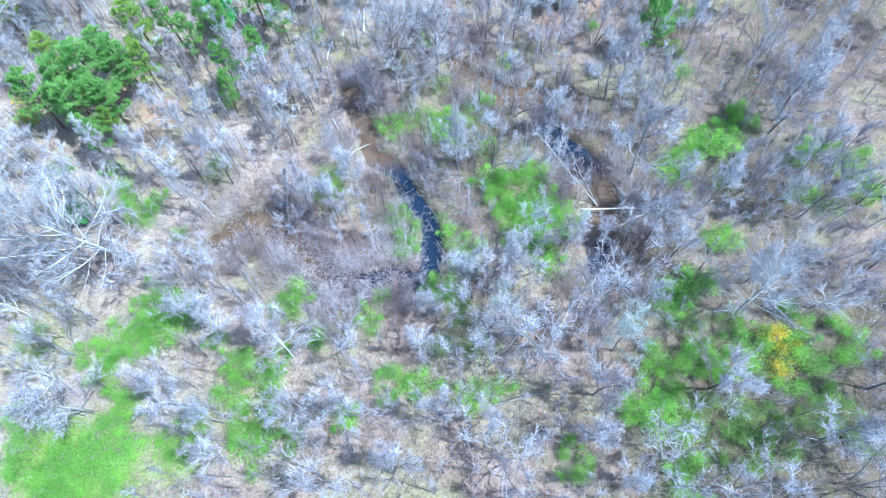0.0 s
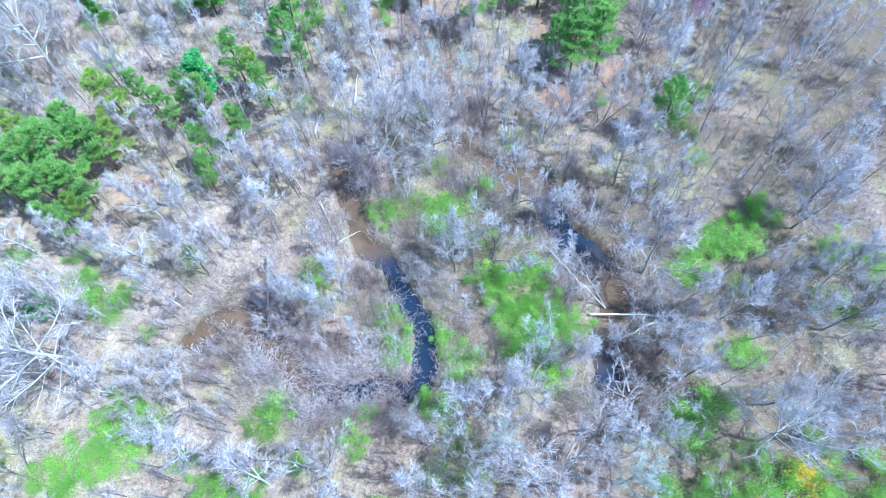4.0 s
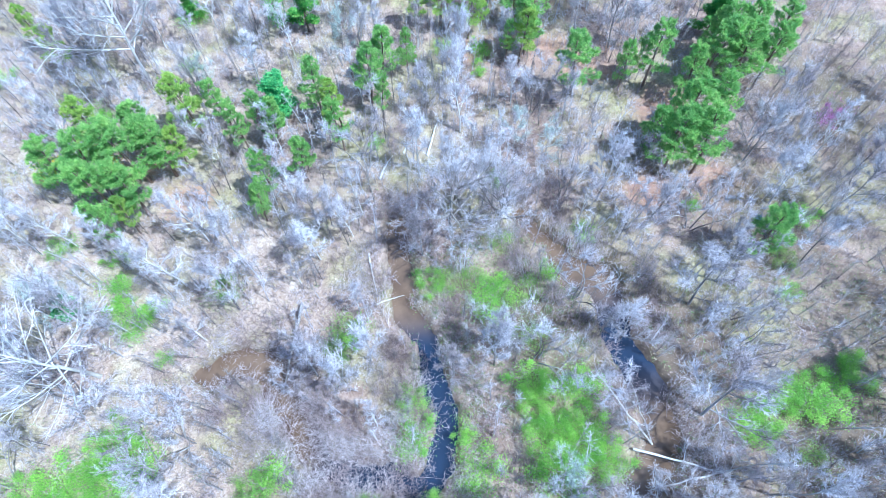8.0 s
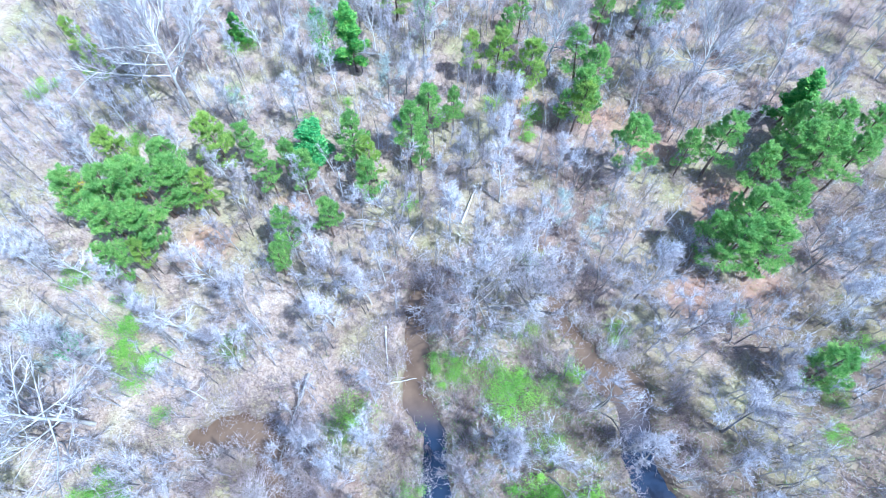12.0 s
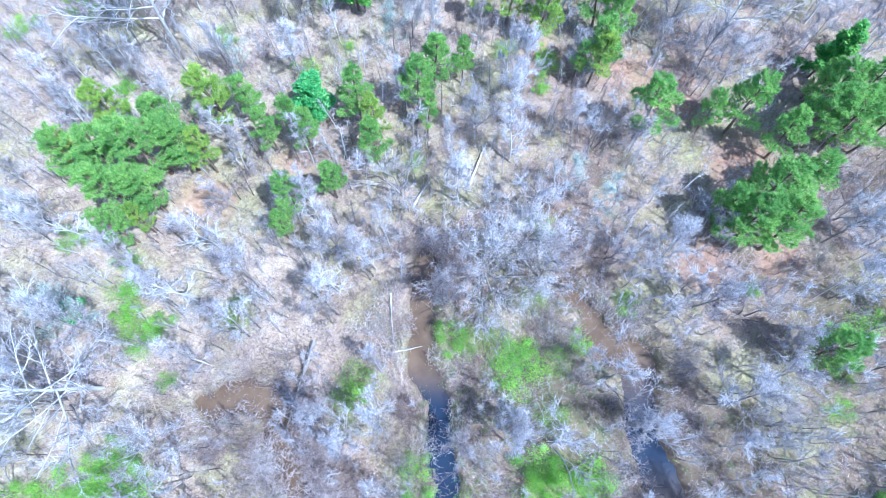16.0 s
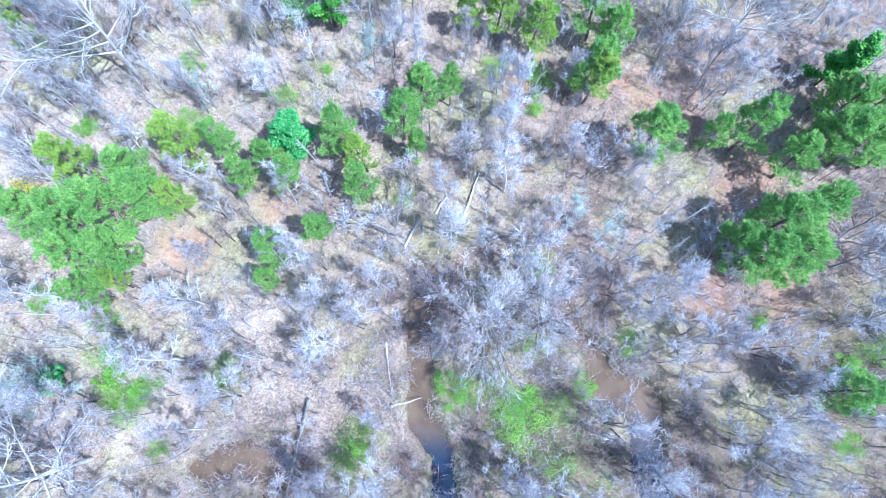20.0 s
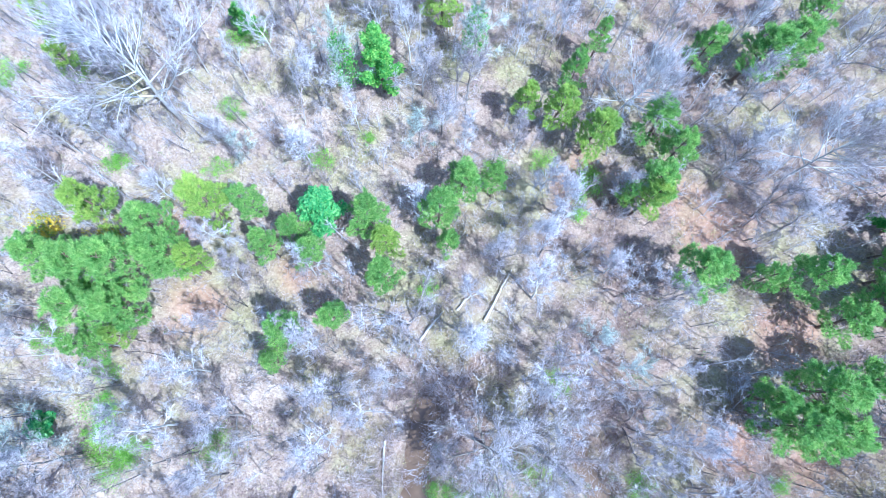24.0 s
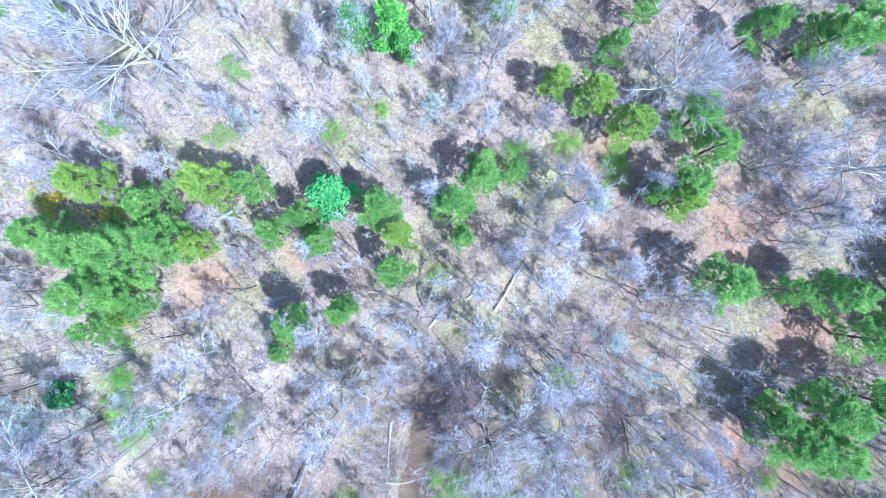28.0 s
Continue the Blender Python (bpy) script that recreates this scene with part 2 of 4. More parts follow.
def unit(v):
    return v / (np.linalg.norm(v, axis=-1, keepdims=True) + 1e-9)


def stem(p, d, length, steps, wobble, lift=0.0):
    """Points of a branch that starts at p along d, wavers and bends upward by lift."""
    pts, d = [np.array(p, float)], unit(np.array(d, float))
    for _ in range(steps):
        d = unit(d + RNG.normal(size=3) * wobble + [0, 0, lift])
        pts.append(pts[-1] + d * length / steps)
    return np.array(pts)


def along(pts, u):
    """The point and the direction at the fraction u of a polyline."""
    x = u * (len(pts) - 1)
    k = min(int(x), len(pts) - 2)
    return pts[k] + (pts[k + 1] - pts[k]) * (x - k), unit(pts[k + 1] - pts[k])


# ---------------------------------------------------------------- ground and water
# course of the creeks, in plan
CREEK = [(-1.6, 50.5), (-1.6, 48.2), (-1.5, 44.3), (-1.4, 40.9), (-0.4, 39.5), (0.6, 37.5), (1.0, 33.8), (1.9, 30.4), (1.4, 27.7), (0.2, 24.8), (-1.2, 24.3), (-3.6, 25.5), (-5.7, 25.7), (-8.9, 26.7), (-10.9, 29.3), (-11.5, 31.3), (-13.2, 33.9), (-14.8, 36.6), (-17.3, 37.2), (-20.0, 36.0)]
CREEK_EAST = [(11.6, 50.6), (12.7, 48.6), (14.4, 46.5), (15.9, 43.9), (17.8, 42.8), (19.0, 41.2), (18.8, 38.6), (19.3, 34.7), (20.9, 31.4), (21.1, 27.8), (20.3, 25.1), (18.1, 23.3), (17.4, 20.6), (17.1, 17.2)]


def creek_distance(x, y, course):
    """Distance in plan from points to a course."""
    best = np.full(np.shape(x), 1e9)
    for (ax, ay), (bx, by) in zip(course, course[1:]):
        dx, dy = bx - ax, by - ay
        u = np.clip(((x - ax) * dx + (y - ay) * dy) / (dx * dx + dy * dy), 0, 1)
        best = np.minimum(best, np.hypot(x - ax - u * dx, y - ay - u * dy))
    return best


def waves(x, y, scale, seed):
    """Smooth uneven relief between about -1 and 1."""
    r = np.random.default_rng(seed)
    out = np.zeros(np.shape(x))
    for k in range(7):
        a, f, s = r.uniform(0, 2 * np.pi), r.uniform(0.5, 1.7) / scale, r.uniform(0, 6.28)
        out += np.sin((x * np.cos(a) + y * np.sin(a)) * f * 6.28 + s)
    return out / 4.2


def to_creek(x, y):
    wig = 0.35 * waves(x, y, 3.1, 5) + 0.2 * waves(x, y, 1.3, 6)
    a = creek_distance(x, y, CREEK) - 0.95 - 0.3 * np.clip((-9 - x) / 3, 0, 1) - wig
    b = creek_distance(x, y, CREEK_EAST) - 1.3 + 0.65 * np.clip((y - 44.8) / 1.5, 0, 1) - 0.6 * np.clip(1.3 - np.abs(y - 43.4) / 2, 0, 1) - wig
    return np.minimum(a, b)


def ground_height(x, y):
    z = 0.22 + 0.16 * waves(x, y, 22, 1) + 0.09 * waves(x, y, 7, 2) + 0.05 * waves(x, y, 2.2, 3)
    d = to_creek(x, y)
    s = np.clip(1 - d / 0.9, 0, 1.6)
    return z - 0.62 * s * s * np.clip(1.6 - 0.3 * s, 0.6, 1.6)


def dry(x, y):
    """Where the litter is pale and dry."""
    spots = np.zeros(np.shape(x))
    for cx, cy, r in ((-23, 37, 6), (-36, 27, 8), (-33, 20, 8), (-24, 77, 9), (-30, 66, 9), (-18, 46, 8), (3, 62, 5), (-26, 31, 6), (-38, 44, 8), (6, 78, 6), (-8, 78, 7)):
        spots = np.maximum(spots, np.clip(1.4 - np.hypot(x - cx, y - cy) / r, 0, 1))
    side = np.clip((4 - x) / 45, 0, 1) * 0.75
    return np.clip(0.2 + 0.6 * spots + side + 0.32 * waves(x, y, 9, 11), 0, 1)


def grid_mesh(name, xs, ys, height, mat):
    gx, gy = np.meshgrid(xs, ys)
    k = Kit()
    nx, ny = len(xs), len(ys)
    i = (np.arange(ny - 1)[:, None] * nx + np.arange(nx - 1)[None]).reshape(-1)
    k.add(np.stack([gx.ravel(), gy.ravel(), height(gx, gy).ravel()], 1), np.stack([i, i + 1, i + 1 + nx, i + nx], 1))
    return k.mesh(name, mat, True), gx.ravel(), gy.ravel()


near_x = np.arange(-66, 74.01, 0.5)
near_y = np.arange(-22, 122.01, 0.5)
xs = np.concatenate([[-2500, -900, -350, -160, -100, -80], near_x, [82, 100, 160, 350, 900, 2500]])
ys = np.concatenate([[-2500, -900, -300, -120, -60, -35], near_y, [130, 160, 220, 400, 1000, 2500]])
ground_mesh, gx, gy = grid_mesh("ground", xs, ys, ground_height, GROUND)


def spots(x, y, *circles):
    out = np.zeros(np.shape(x))
    for cx, cy, r in circles:
        out = np.maximum(out, np.clip(1.5 - 1.2 * np.hypot(x - cx, y - cy) / r + 0.3 * waves(x, y, 4, 21), 0, 1))
    return out


# olive-dark soil in circles, with the eastern woods' shade put into its colour
soil_shade = 0.8 * spots(gx, gy, (62, 46, 18), (25, -1, 15), (50, 62, 9), (37, 46, 7), (24, 34, 7), (33, 4, 12), (38, 24, 9), (22, 20, 6), (10, 38, 6), (46, 34, 9))
under_pines = 0.75 * spots(gx, gy, (-24.5, 55.5, 3.0), (25.5, 52.5, 3.0), (18.5, 74.5, 3.2), (33, 52, 3.5), (9, 75, 3.0), (-16, 60.5, 2.0), (22.5, 71.5, 4.0), (30, 63.5, 3.5), (-29, 62, 3.0))
for key, values in (("dryness", dry(gx, gy)), ("mud", np.maximum(soil_shade, np.clip(0.9 - to_creek(gx, gy) / 0.9, 0, 0.9))), ("needles", under_pines)):
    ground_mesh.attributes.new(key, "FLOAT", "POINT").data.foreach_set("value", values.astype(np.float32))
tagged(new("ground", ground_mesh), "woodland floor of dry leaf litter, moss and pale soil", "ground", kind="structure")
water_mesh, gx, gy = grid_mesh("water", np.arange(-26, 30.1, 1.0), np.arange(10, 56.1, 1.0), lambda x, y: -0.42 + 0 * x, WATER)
# stretches painted blue for tree shade and mirrored sky
sky_blue = np.where(gx < 9, np.clip((40.5 - gy) / 3, 0, 1) * np.clip((gx + 11) / 3, 0, 1), np.clip(1.4 - np.abs(gy - 35.5) / 5, 0, 1) + np.clip(1 - np.abs(gy - 20.0) / 3.5, 0, 1))
water_mesh.attributes.new("sky_tint", "FLOAT", "POINT").data.foreach_set("value", np.clip(sky_blue, 0, 1).astype(np.float32))
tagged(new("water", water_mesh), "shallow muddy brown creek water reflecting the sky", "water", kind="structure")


def rest(x, y):
    return float(ground_height(np.array(x), np.array(y)))


# ---------------------------------------------------------------- bare trees


def aside(d, low, high, rise=0.12):
    """A way that leaves d by between low and high degrees, on any side of it."""
    side = unit(np.cross(d, RNG.normal(size=3)))
    a = radians(RNG.uniform(low, high))
    return unit(d * np.cos(a) + side * np.sin(a) + [0, 0, rise])


def limb_set(pts, length_at, count, low, high, first, last, reach=1.0, subs=6, twigs=9, turn=None, thick=0.05, waver=0.13):
    """Limbs along a trunk: a list of Kits, and one Kit of all the twigs."""
    limbs, fine, p0, p1, rr = [], Kit(), [], [], []
    turn = RNG.uniform(0, 6.28) if turn is None else turn
    for i in range(count):
        f = i / max(1, count - 1)
        start, _ = along(pts, first + (last - first) * f)
        a = turn + i * 2.4 + RNG.normal() * 0.3
        e = radians(low + (high - low) * f + RNG.normal() * 8)
        length = length_at(f) * RNG.uniform(0.7, 1.2)
        way = np.array([np.cos(a) * np.cos(e), np.sin(a) * np.cos(e), np.sin(e)])
        line = stem(start, way, length, 6, waver, 0.03)
        r0 = thick * (1 - 0.5 * f) * (0.5 + 0.5 * length / length_at(0))
        k = Kit()
        k.tube(line, np.linspace(r0, max(0.018, r0 * 0.25), 7), 5, False)
        for j in range(subs):
            u = 0.2 + 0.8 * (j + RNG.uniform(0, 0.8)) / subs
            q, d = along(line, min(u, 0.99))
            sub = stem(q, aside(d, 22, 48, 0.14), length * RNG.uniform(0.25, 0.55) * (1.2 - 0.6 * u), 4, 0.1, 0.05)
            k.tube(sub, np.linspace(max(0.026, r0 * 0.5), 0.013, 5), 3, False)
            for v in RNG.uniform(0.1, 1.0, twigs):
                g, gd = along(sub, v)
                t = aside(gd, 18, 58) * RNG.uniform(0.35, 0.95) * reach
                p0.append(g), p1.append(g + t), rr.append(0.0165)
                for _ in range(3):
                    h = g + t * RNG.uniform(0.2, 0.9)
                    p0.append(h), p1.append(h + aside(unit(t), 25, 75) * RNG.uniform(0.18, 0.55) * reach), rr.append(0.012)
        limbs.append(k)
    fine.spikes(np.array(p0), np.array(p1), np.array(rr))
    return limbs, fine


def bare_tree(name, label, height, spread, limbs, first, low, high, bark_mat, subs=6, twigs=9, stems=1, reach=1.0, thick=None, girth=1.0, twig_mat=None):
    """A leafless tree on an Empty: trunk (or several), limbs, and the fine twigs of its crown."""
    top = new(name)
    tagged(top, label, "bare tree")
    for s in range(stems):
        a = s * 6.28 / stems + RNG.uniform(0, 1)
        out = 0.0 if stems == 1 else 0.28
        r0 = girth * (0.008 * height + 0.04) / (1 if stems == 1 else 1.5)
        line = stem((out * np.cos(a) * 0.6, out * np.sin(a) * 0.6, -0.35), (out * np.cos(a), out * np.sin(a), 1), height * 0.95, 9, 0.05 if stems == 1 else 0.09, 0.03)
        k = Kit()
        k.tube(line, np.r_[r0 * 1.35, np.linspace(r0, r0 * 0.12, 9)], 7)
        part("trunk", k, bark_mat, top, smooth=True)
        some, fine = limb_set(line, lambda f: spread * (1.15 - 0.55 * f), max(3, limbs // stems), low, high, first, 0.97, reach, subs, twigs, a, thick or 0.010 * spread + 0.012, 0.055 if height > 9 else 0.08)
        for k in some:
            part("limb", k, bark_mat, top, smooth=True)
        tagged(part("crown", fine, twig_mat or BARK_TWIG, top, "fine twigs dotted with pale green buds" if twig_mat else "fine pale leafless twigs"), kind="stuff")
    return top


def stand_tree(template, x, y, size_xy, size_z, turn=None, label="", lean=(0, 0), group=""):
    m = pose(x, y, rest(x, y), lean[0], lean[1], RNG.uniform(0, 360) if turn is None else turn) @ Matrix.Diagonal((size_xy, size_xy, size_z, 1))
    ob = copy_thing(template, m)
    if label:
        tagged(ob, label)
    if group:
        tagged(ob, group=group)
    return ob


def remove(top):
    for o in (*top.children_recursive, top):
        bpy.data.objects.remove(o)


# (template, height, spread) of each shape
WIDE = [(bare_tree("bare_tree", "large leafless tree with wide pale grey limbs", 14, 6.6, 24, 0.28, 28, 76, BARK_WHITE, 11, 9, thick=0.08), 14, 6) for _ in range(3)]
ROUND = [(bare_tree("bare_tree", "leafless tree with a rounded grey crown of twigs", 8, 3.4, 10, 0.22, 40, 76, BARK_GREY, 7, 11, thick=0.05), 8, 3.6) for _ in range(4)]
SLIM = [(bare_tree("bare_tree", "slender leafless tree with a pale straight trunk", 9.5, 1.9, 14, 0.22, 44, 70, BARK_WHITE, 5, 7, reach=0.8, girth=0.62, thick=0.035), 9.5, 2.3) for _ in range(4)]
CLUMP = [(bare_tree("bare_tree", "leafless tree with several grey stems from one foot", 7, 3.0, 12, 0.3, 30, 70, BARK_GREY, 5, 8, stems=3, thick=0.04), 7, 3.0) for _ in range(3)]
# living tree in dead-wood bark: the shade on its limbs is put into the colour
SHADED_LIMBS = [(bare_tree("bare_tree", "large leafless tree with dark spreading limbs", 14, 6.6, 20, 0.26, 30, 74, BARK_DEAD, 11, 9, thick=0.11), 14, 6)]
BUDS = [(bare_tree("bare_tree", "tree hazed with pale green opening buds", 8, 3.4, 10, 0.24, 32, 74, BARK_GREY, 7, 11, thick=0.045, twig_mat=BARK_BUDS), 8, 3.4) for _ in range(2)]
planted = []


def tree(x, y, height, spread, label="", kinds=None, lean=(0, 0), turn=None):
    """A leafless tree with its foot at x, y."""
    ratio = spread / height
    some = kinds or (SLIM if ratio < 0.34 else WIDE if height >= 11.5 else ROUND + CLUMP if ratio > 0.42 else ROUND)
    t, h, s = some[len(planted) % len(some)]
    planted.append((x, y, spread))
    if not label and to_creek(np.array(x), np.array(y)) < 3.0:
        label = t["label"] + " by the creek" if len(t["label"].split()) < 10 else ""
    return stand_tree(t, x, y, spread / s, height / h, turn, label, lean, "leafless trees of the wood")


# ---------------------------------------------------------------- pines


def tuft(k, c, d, size, count):
    """Needles that spray from a shoot at c along d."""
    n = count
    way = unit(unit(np.array(d))[None] * 0.75 + RNG.normal(size=(n, 3)) * 0.62)
    start = c + RNG.normal(size=(n, 3)) * size * 0.12
    k.blades(start, start + way * size * RNG.uniform(0.7, 1.2, n)[:, None], size * 0.062)


def pine_tree(label, needles, count=15, per=44, blunt=0.5):
    """A pine 9 m high with boughs 2 m long: trunk, and boughs with their needle tufts."""
    top = new("pine_tree")
    tagged(top, label, "pine tree")
    line = stem((0, 0, -0.3), (0, 0, 1), 9.0, 8, 0.03, 0.05)
    k = Kit()
    k.tube(line, np.r_[0.17, np.linspace(0.14, 0.03, 8)], 7)
    part("trunk", k, BARK_PINE, top, smooth=True)
    for i in range(count):
        f = i / (count - 1)
        start, _ = along(line, 0.36 + 0.62 * f)
        a, e = i * 2.4 + RNG.normal() * 0.3, radians(8 + 62 * f ** 1.4)
        length = 1.75 * (1 - f ** 2) ** blunt * RNG.uniform(0.7, 1.15) + 0.3
        bough = stem(start, (np.cos(a) * np.cos(e), np.sin(a) * np.cos(e), np.sin(e)), length, 4, 0.1, 0.06)
        wood, green = Kit(), Kit()
        wood.tube(bough, np.linspace(0.045, 0.012, 5), 4, False)
        holder = part("bough", wood, BARK_PINE, top)
        for j in range(per):
            u = 0.25 + 0.75 * (j + 0.7) / per
            q, d = along(bough, min(u, 0.99))
            side = unit(np.cross(d, [0, 0, 1])) * (RNG.uniform(-1, 1) * 0.95 * (1.35 - u))
            q = q + side + [0, 0, RNG.uniform(0, 0.25)]
            tuft(green, q, unit(d + side * 0.9) + [0, 0, 0.75], 0.27, 26)
        tuft(green, bough[-1], d + [0, 0, 0.5], 0.32, 30)
        tagged(part("needles", green, needles, holder, "dense tufts of green needles"), kind="stuff")
    return top


PINES = [pine_tree("young pine with dense bright green needle tufts", NEEDLES) for _ in range(3)]
PINES_YELLOW = [pine_tree("young pine with yellowish green needle tufts", NEEDLES_YELLOW, 14, 42)]
pine_spots = []


def pine(x, y, centre, spread, yellow=False):
    """A pine by the height of its crown's centre and its crown's half width."""
    some = PINES_YELLOW if yellow else PINES
    pine_spots.append((x, y, spread))
    size = "small young pine" if spread < 1.3 else "broad-crowned pine" if spread > 2.15 else "young pine"
    label = size + (" with yellowish green needle tufts" if yellow else " with dense bright green needle tufts")
    stand_tree(some[len(pine_spots) % len(some)], x, y, spread / 1.85, (centre + 0.95 * spread) / 9.0, label=label, group="pines of the wood")


pine(-32.6, 62.1, 7.0, 2.2, True)
pine(-28.5, 61.5, 6.9, 2.1)
pine(-35.9, 57.2, 7.1, 2.3)
pine(-31.9, 56.2, 7.6, 2.6)
pine(-28.5, 58.5, 8.1, 3.0)
pine(-25.8, 59.0, 7.1, 2.3)
pine(-23.8, 58.9, 6.2, 1.5, True)
pine(-30.3, 54.2, 7.4, 2.5)
pine(-27.9, 54.0, 7.0, 2.2)
pine(-28.6, 51.8, 5.6, 1.1, True)
pine(-29.9, 50.7, 6.2, 1.5)
pine(-23.1, 64.2, 7.1, 2.3, True)
pine(-20.2, 65.4, 6.3, 1.6)
pine(-17.8, 61.6, 6.0, 1.4)
pine(-15.8, 63.6, 6.0, 1.4)
pine(-14.3, 61.8, 6.3, 1.6)
pine(-9.5, 65.4, 6.7, 1.9)
pine(-7.3, 64.0, 6.2, 1.5, True)
pine(-7.1, 60.8, 6.3, 1.6)
pine(-2.3, 70.7, 6.7, 1.9)
pine(-3.8, 67.4, 6.7, 1.9)
pine(-2.5, 64.8, 5.7, 1.2)
pine(0.7, 71.2, 5.7, 1.2)
pine(-14.6, 54.7, 6.4, 1.7)
pine(-11.1, 56.9, 6.2, 1.5)
pine(-15.3, 52.1, 5.6, 1.1)
pine(2.2, 79.8, 6.2, 1.5, True)
pine(6.4, 83.1, 6.0, 1.4)
pine(8.2, 87.1, 5.7, 1.2)
pine(5.2, 79.3, 6.7, 1.9, True)
pine(8.5, 77.2, 6.9, 2.1, True)
pine(14.8, 79.2, 6.9, 2.1)
pine(16.7, 77.0, 6.6, 1.8)
pine(15.2, 73.7, 6.9, 2.1)
pine(14.2, 71.8, 6.5, 1.8, True)
pine(12.7, 72.5, 5.6, 1.1)
pine(17.9, 87.5, 6.4, 1.7)
pine(22.8, 87.9, 7.4, 2.4)
pine(26.1, 89.0, 7.1, 2.3)
pine(28.8, 93.5, 6.7, 1.9)
pine(19.7, 66.5, 7.4, 2.4)
pine(25.5, 66.7, 6.0, 1.4)
pine(28.4, 66.9, 7.0, 2.2)
pine(26.6, 56.7, 6.7, 1.9)
pine(29.4, 58.1, 7.7, 2.7)
pine(30.8, 54.1, 7.4, 2.4)
pine(27.4, 54.2, 7.4, 2.4)
pine(33.5, 59.3, 7.0, 2.2)
pine(35.2, 66.7, 7.6, 2.6)
pine(32.5, 64.2, 6.7, 1.9)
pine(38.2, 65.5, 7.6, 2.6)
pine(41.3, 65.5, 6.9, 2.1)
pine(37.1, 71.8, 6.0, 1.4)
pine(40.6, 69.6, 7.0, 2.3)
pine(36.8, 69.2, 7.0, 2.2)
pine(43.8, 68.4, 7.0, 2.3)
pine(34.0, 43.5, 6.9, 2.1)
pine(-40.6, 75.0, 6.3, 1.6, True)
pine(-44.3, 79.8, 6.0, 1.4, True)
pine(-7.3, 88.6, 7.0, 2.2, True)
pine(13.2, 95.7, 6.3, 1.6)
pine(16.9, 96.5, 6.0, 1.4)

# ---------------------------------------------------------------- leafing shrubs


def shrub_shape(label, mat, half=1.0, leaves=900, size=0.06, stems=5):
    """A shrub of that half width, about twice as high as 1 m: stems, and clumps of leaves round their ends."""
    top = new("shrub")
    tagged(top, label, "shrub")
    ends = []
    for s in range(stems):
        a = s * 2.4 + RNG.normal() * 0.3
        out = math.sqrt((s + 0.5) / stems) * (half - 0.55)
        line = stem((out * np.cos(a), out * np.sin(a), -0.15), (0.42 * np.cos(a), 0.42 * np.sin(a), 1), RNG.uniform(1.1, 2.0), 4, 0.16)
        k = Kit()
        k.tube(line, np.linspace(0.03, 0.008, 5), 4, False)
        p = np.array([along(line, u)[0] for u in RNG.uniform(0.3, 1, 14)])
        k.spikes(p, p + unit(RNG.normal(size=p.shape) + [0, 0, 0.6]) * RNG.uniform(0.3, 0.8, (14, 1)), 0.011)
        part("stem", k, BRUSH, top)
        ends += [along(line, u)[0] for u in (0.45, 0.7, 0.98)]
    ends = np.array(ends) + RNG.normal(size=(len(ends), 3)) * [0.34, 0.34, 0.14]
    for c in np.array_split(RNG.permutation(len(ends)), 4):
        k = Kit()
        for e in ends[c]:
            n = round(leaves / len(ends) * RNG.uniform(0.4, 1.6))
            k.leaves(e + RNG.normal(size=(n, 3)) * RNG.uniform(0.1, 0.4) * np.array([1.25, 1.25, 0.6]), RNG.uniform(0.6, 1.3, n) * size, 0.9)
        tagged(part("foliage", k, mat, top), kind="stuff")
    return top


SPRING = [shrub_shape("bushy shrub in fresh bright green leaf", LEAF_SPRING, 1.0, 2000, 0.06) for _ in range(3)]
SPRING_WIDE = [shrub_shape("broad thicket of shrubs in fresh green leaf", LEAF_SPRING, 2.2, 9500, 0.047, 8) for _ in range(2)]
BUDDING = [shrub_shape("thin twiggy shrub with pale olive green buds", LEAF_OLIVE, 1.0, 1400, 0.055, 6)]
BUDDING_WIDE = [shrub_shape("broad twiggy thicket with pale olive green buds", LEAF_OLIVE, 2.2, 7500, 0.045, 8)]
BLOSSOM = [shrub_shape("shrub covered in small yellow blossom", LEAF_YELLOW, 1.0, 1000, 0.085)]
PINK = [shrub_shape("small tree in magenta pink blossom", LEAF_PINK, 1.0, 900, 0.085)]
shrub_spots = []


def shrub(x, y, centre, spread, some=None):
    some, half = some or SPRING, 1.0
    if spread > 1.55 and (some is SPRING or some is BUDDING):
        some, half = SPRING_WIDE if some is SPRING else BUDDING_WIDE, 2.2
    shrub_spots.append((x, y, spread))
    shape = some[len(shrub_spots) % len(some)]
    label = shape["label"] + (" on the creek bank" if to_creek(np.array(x), np.array(y)) < 2.0 else "")
    stand_tree(shape, x, y, spread / half, (centre + 0.45 * spread) / 1.8, label=label, group="leafing shrubs")


shrub(1.4, 43.0, 1.3, 1.6)
shrub(5.3, 43.2, 1.2, 1.4, BUDDING)
shrub(8.1, 42.2, 1.1, 0.8)
shrub(13.6, 43.7, 1.1, 0.8)
shrub(-7.5, 37.0, 1.2, 1.2, BUDDING)
shrub(-0.9, 31.8, 1.2, 0.9)
shrub(-0.9, 28.2, 1.3, 1.3)
shrub(3.5, 28.4, 1.2, 1.0)
shrub(4.6, 25.5, 1.2, 1.4)
shrub(10.3, 32.1, 1.3, 1.6)
shrub(12.5, 30.4, 1.5, 2.3)
shrub(13.0, 27.5, 1.5, 2.6)
shrub(10.3, 27.6, 1.4, 2.1)
shrub(15.1, 25.7, 1.5, 2.3)
shrub(10.8, 25.4, 1.3, 1.5)
shrub(10.7, 36.3, 1.2, 1.3, BUDDING)
shrub(30.7, 27.9, 1.4, 1.8)
shrub(33.8, 29.5, 1.3, 1.7)
shrub(36.1, 28.4, 1.3, 1.5)
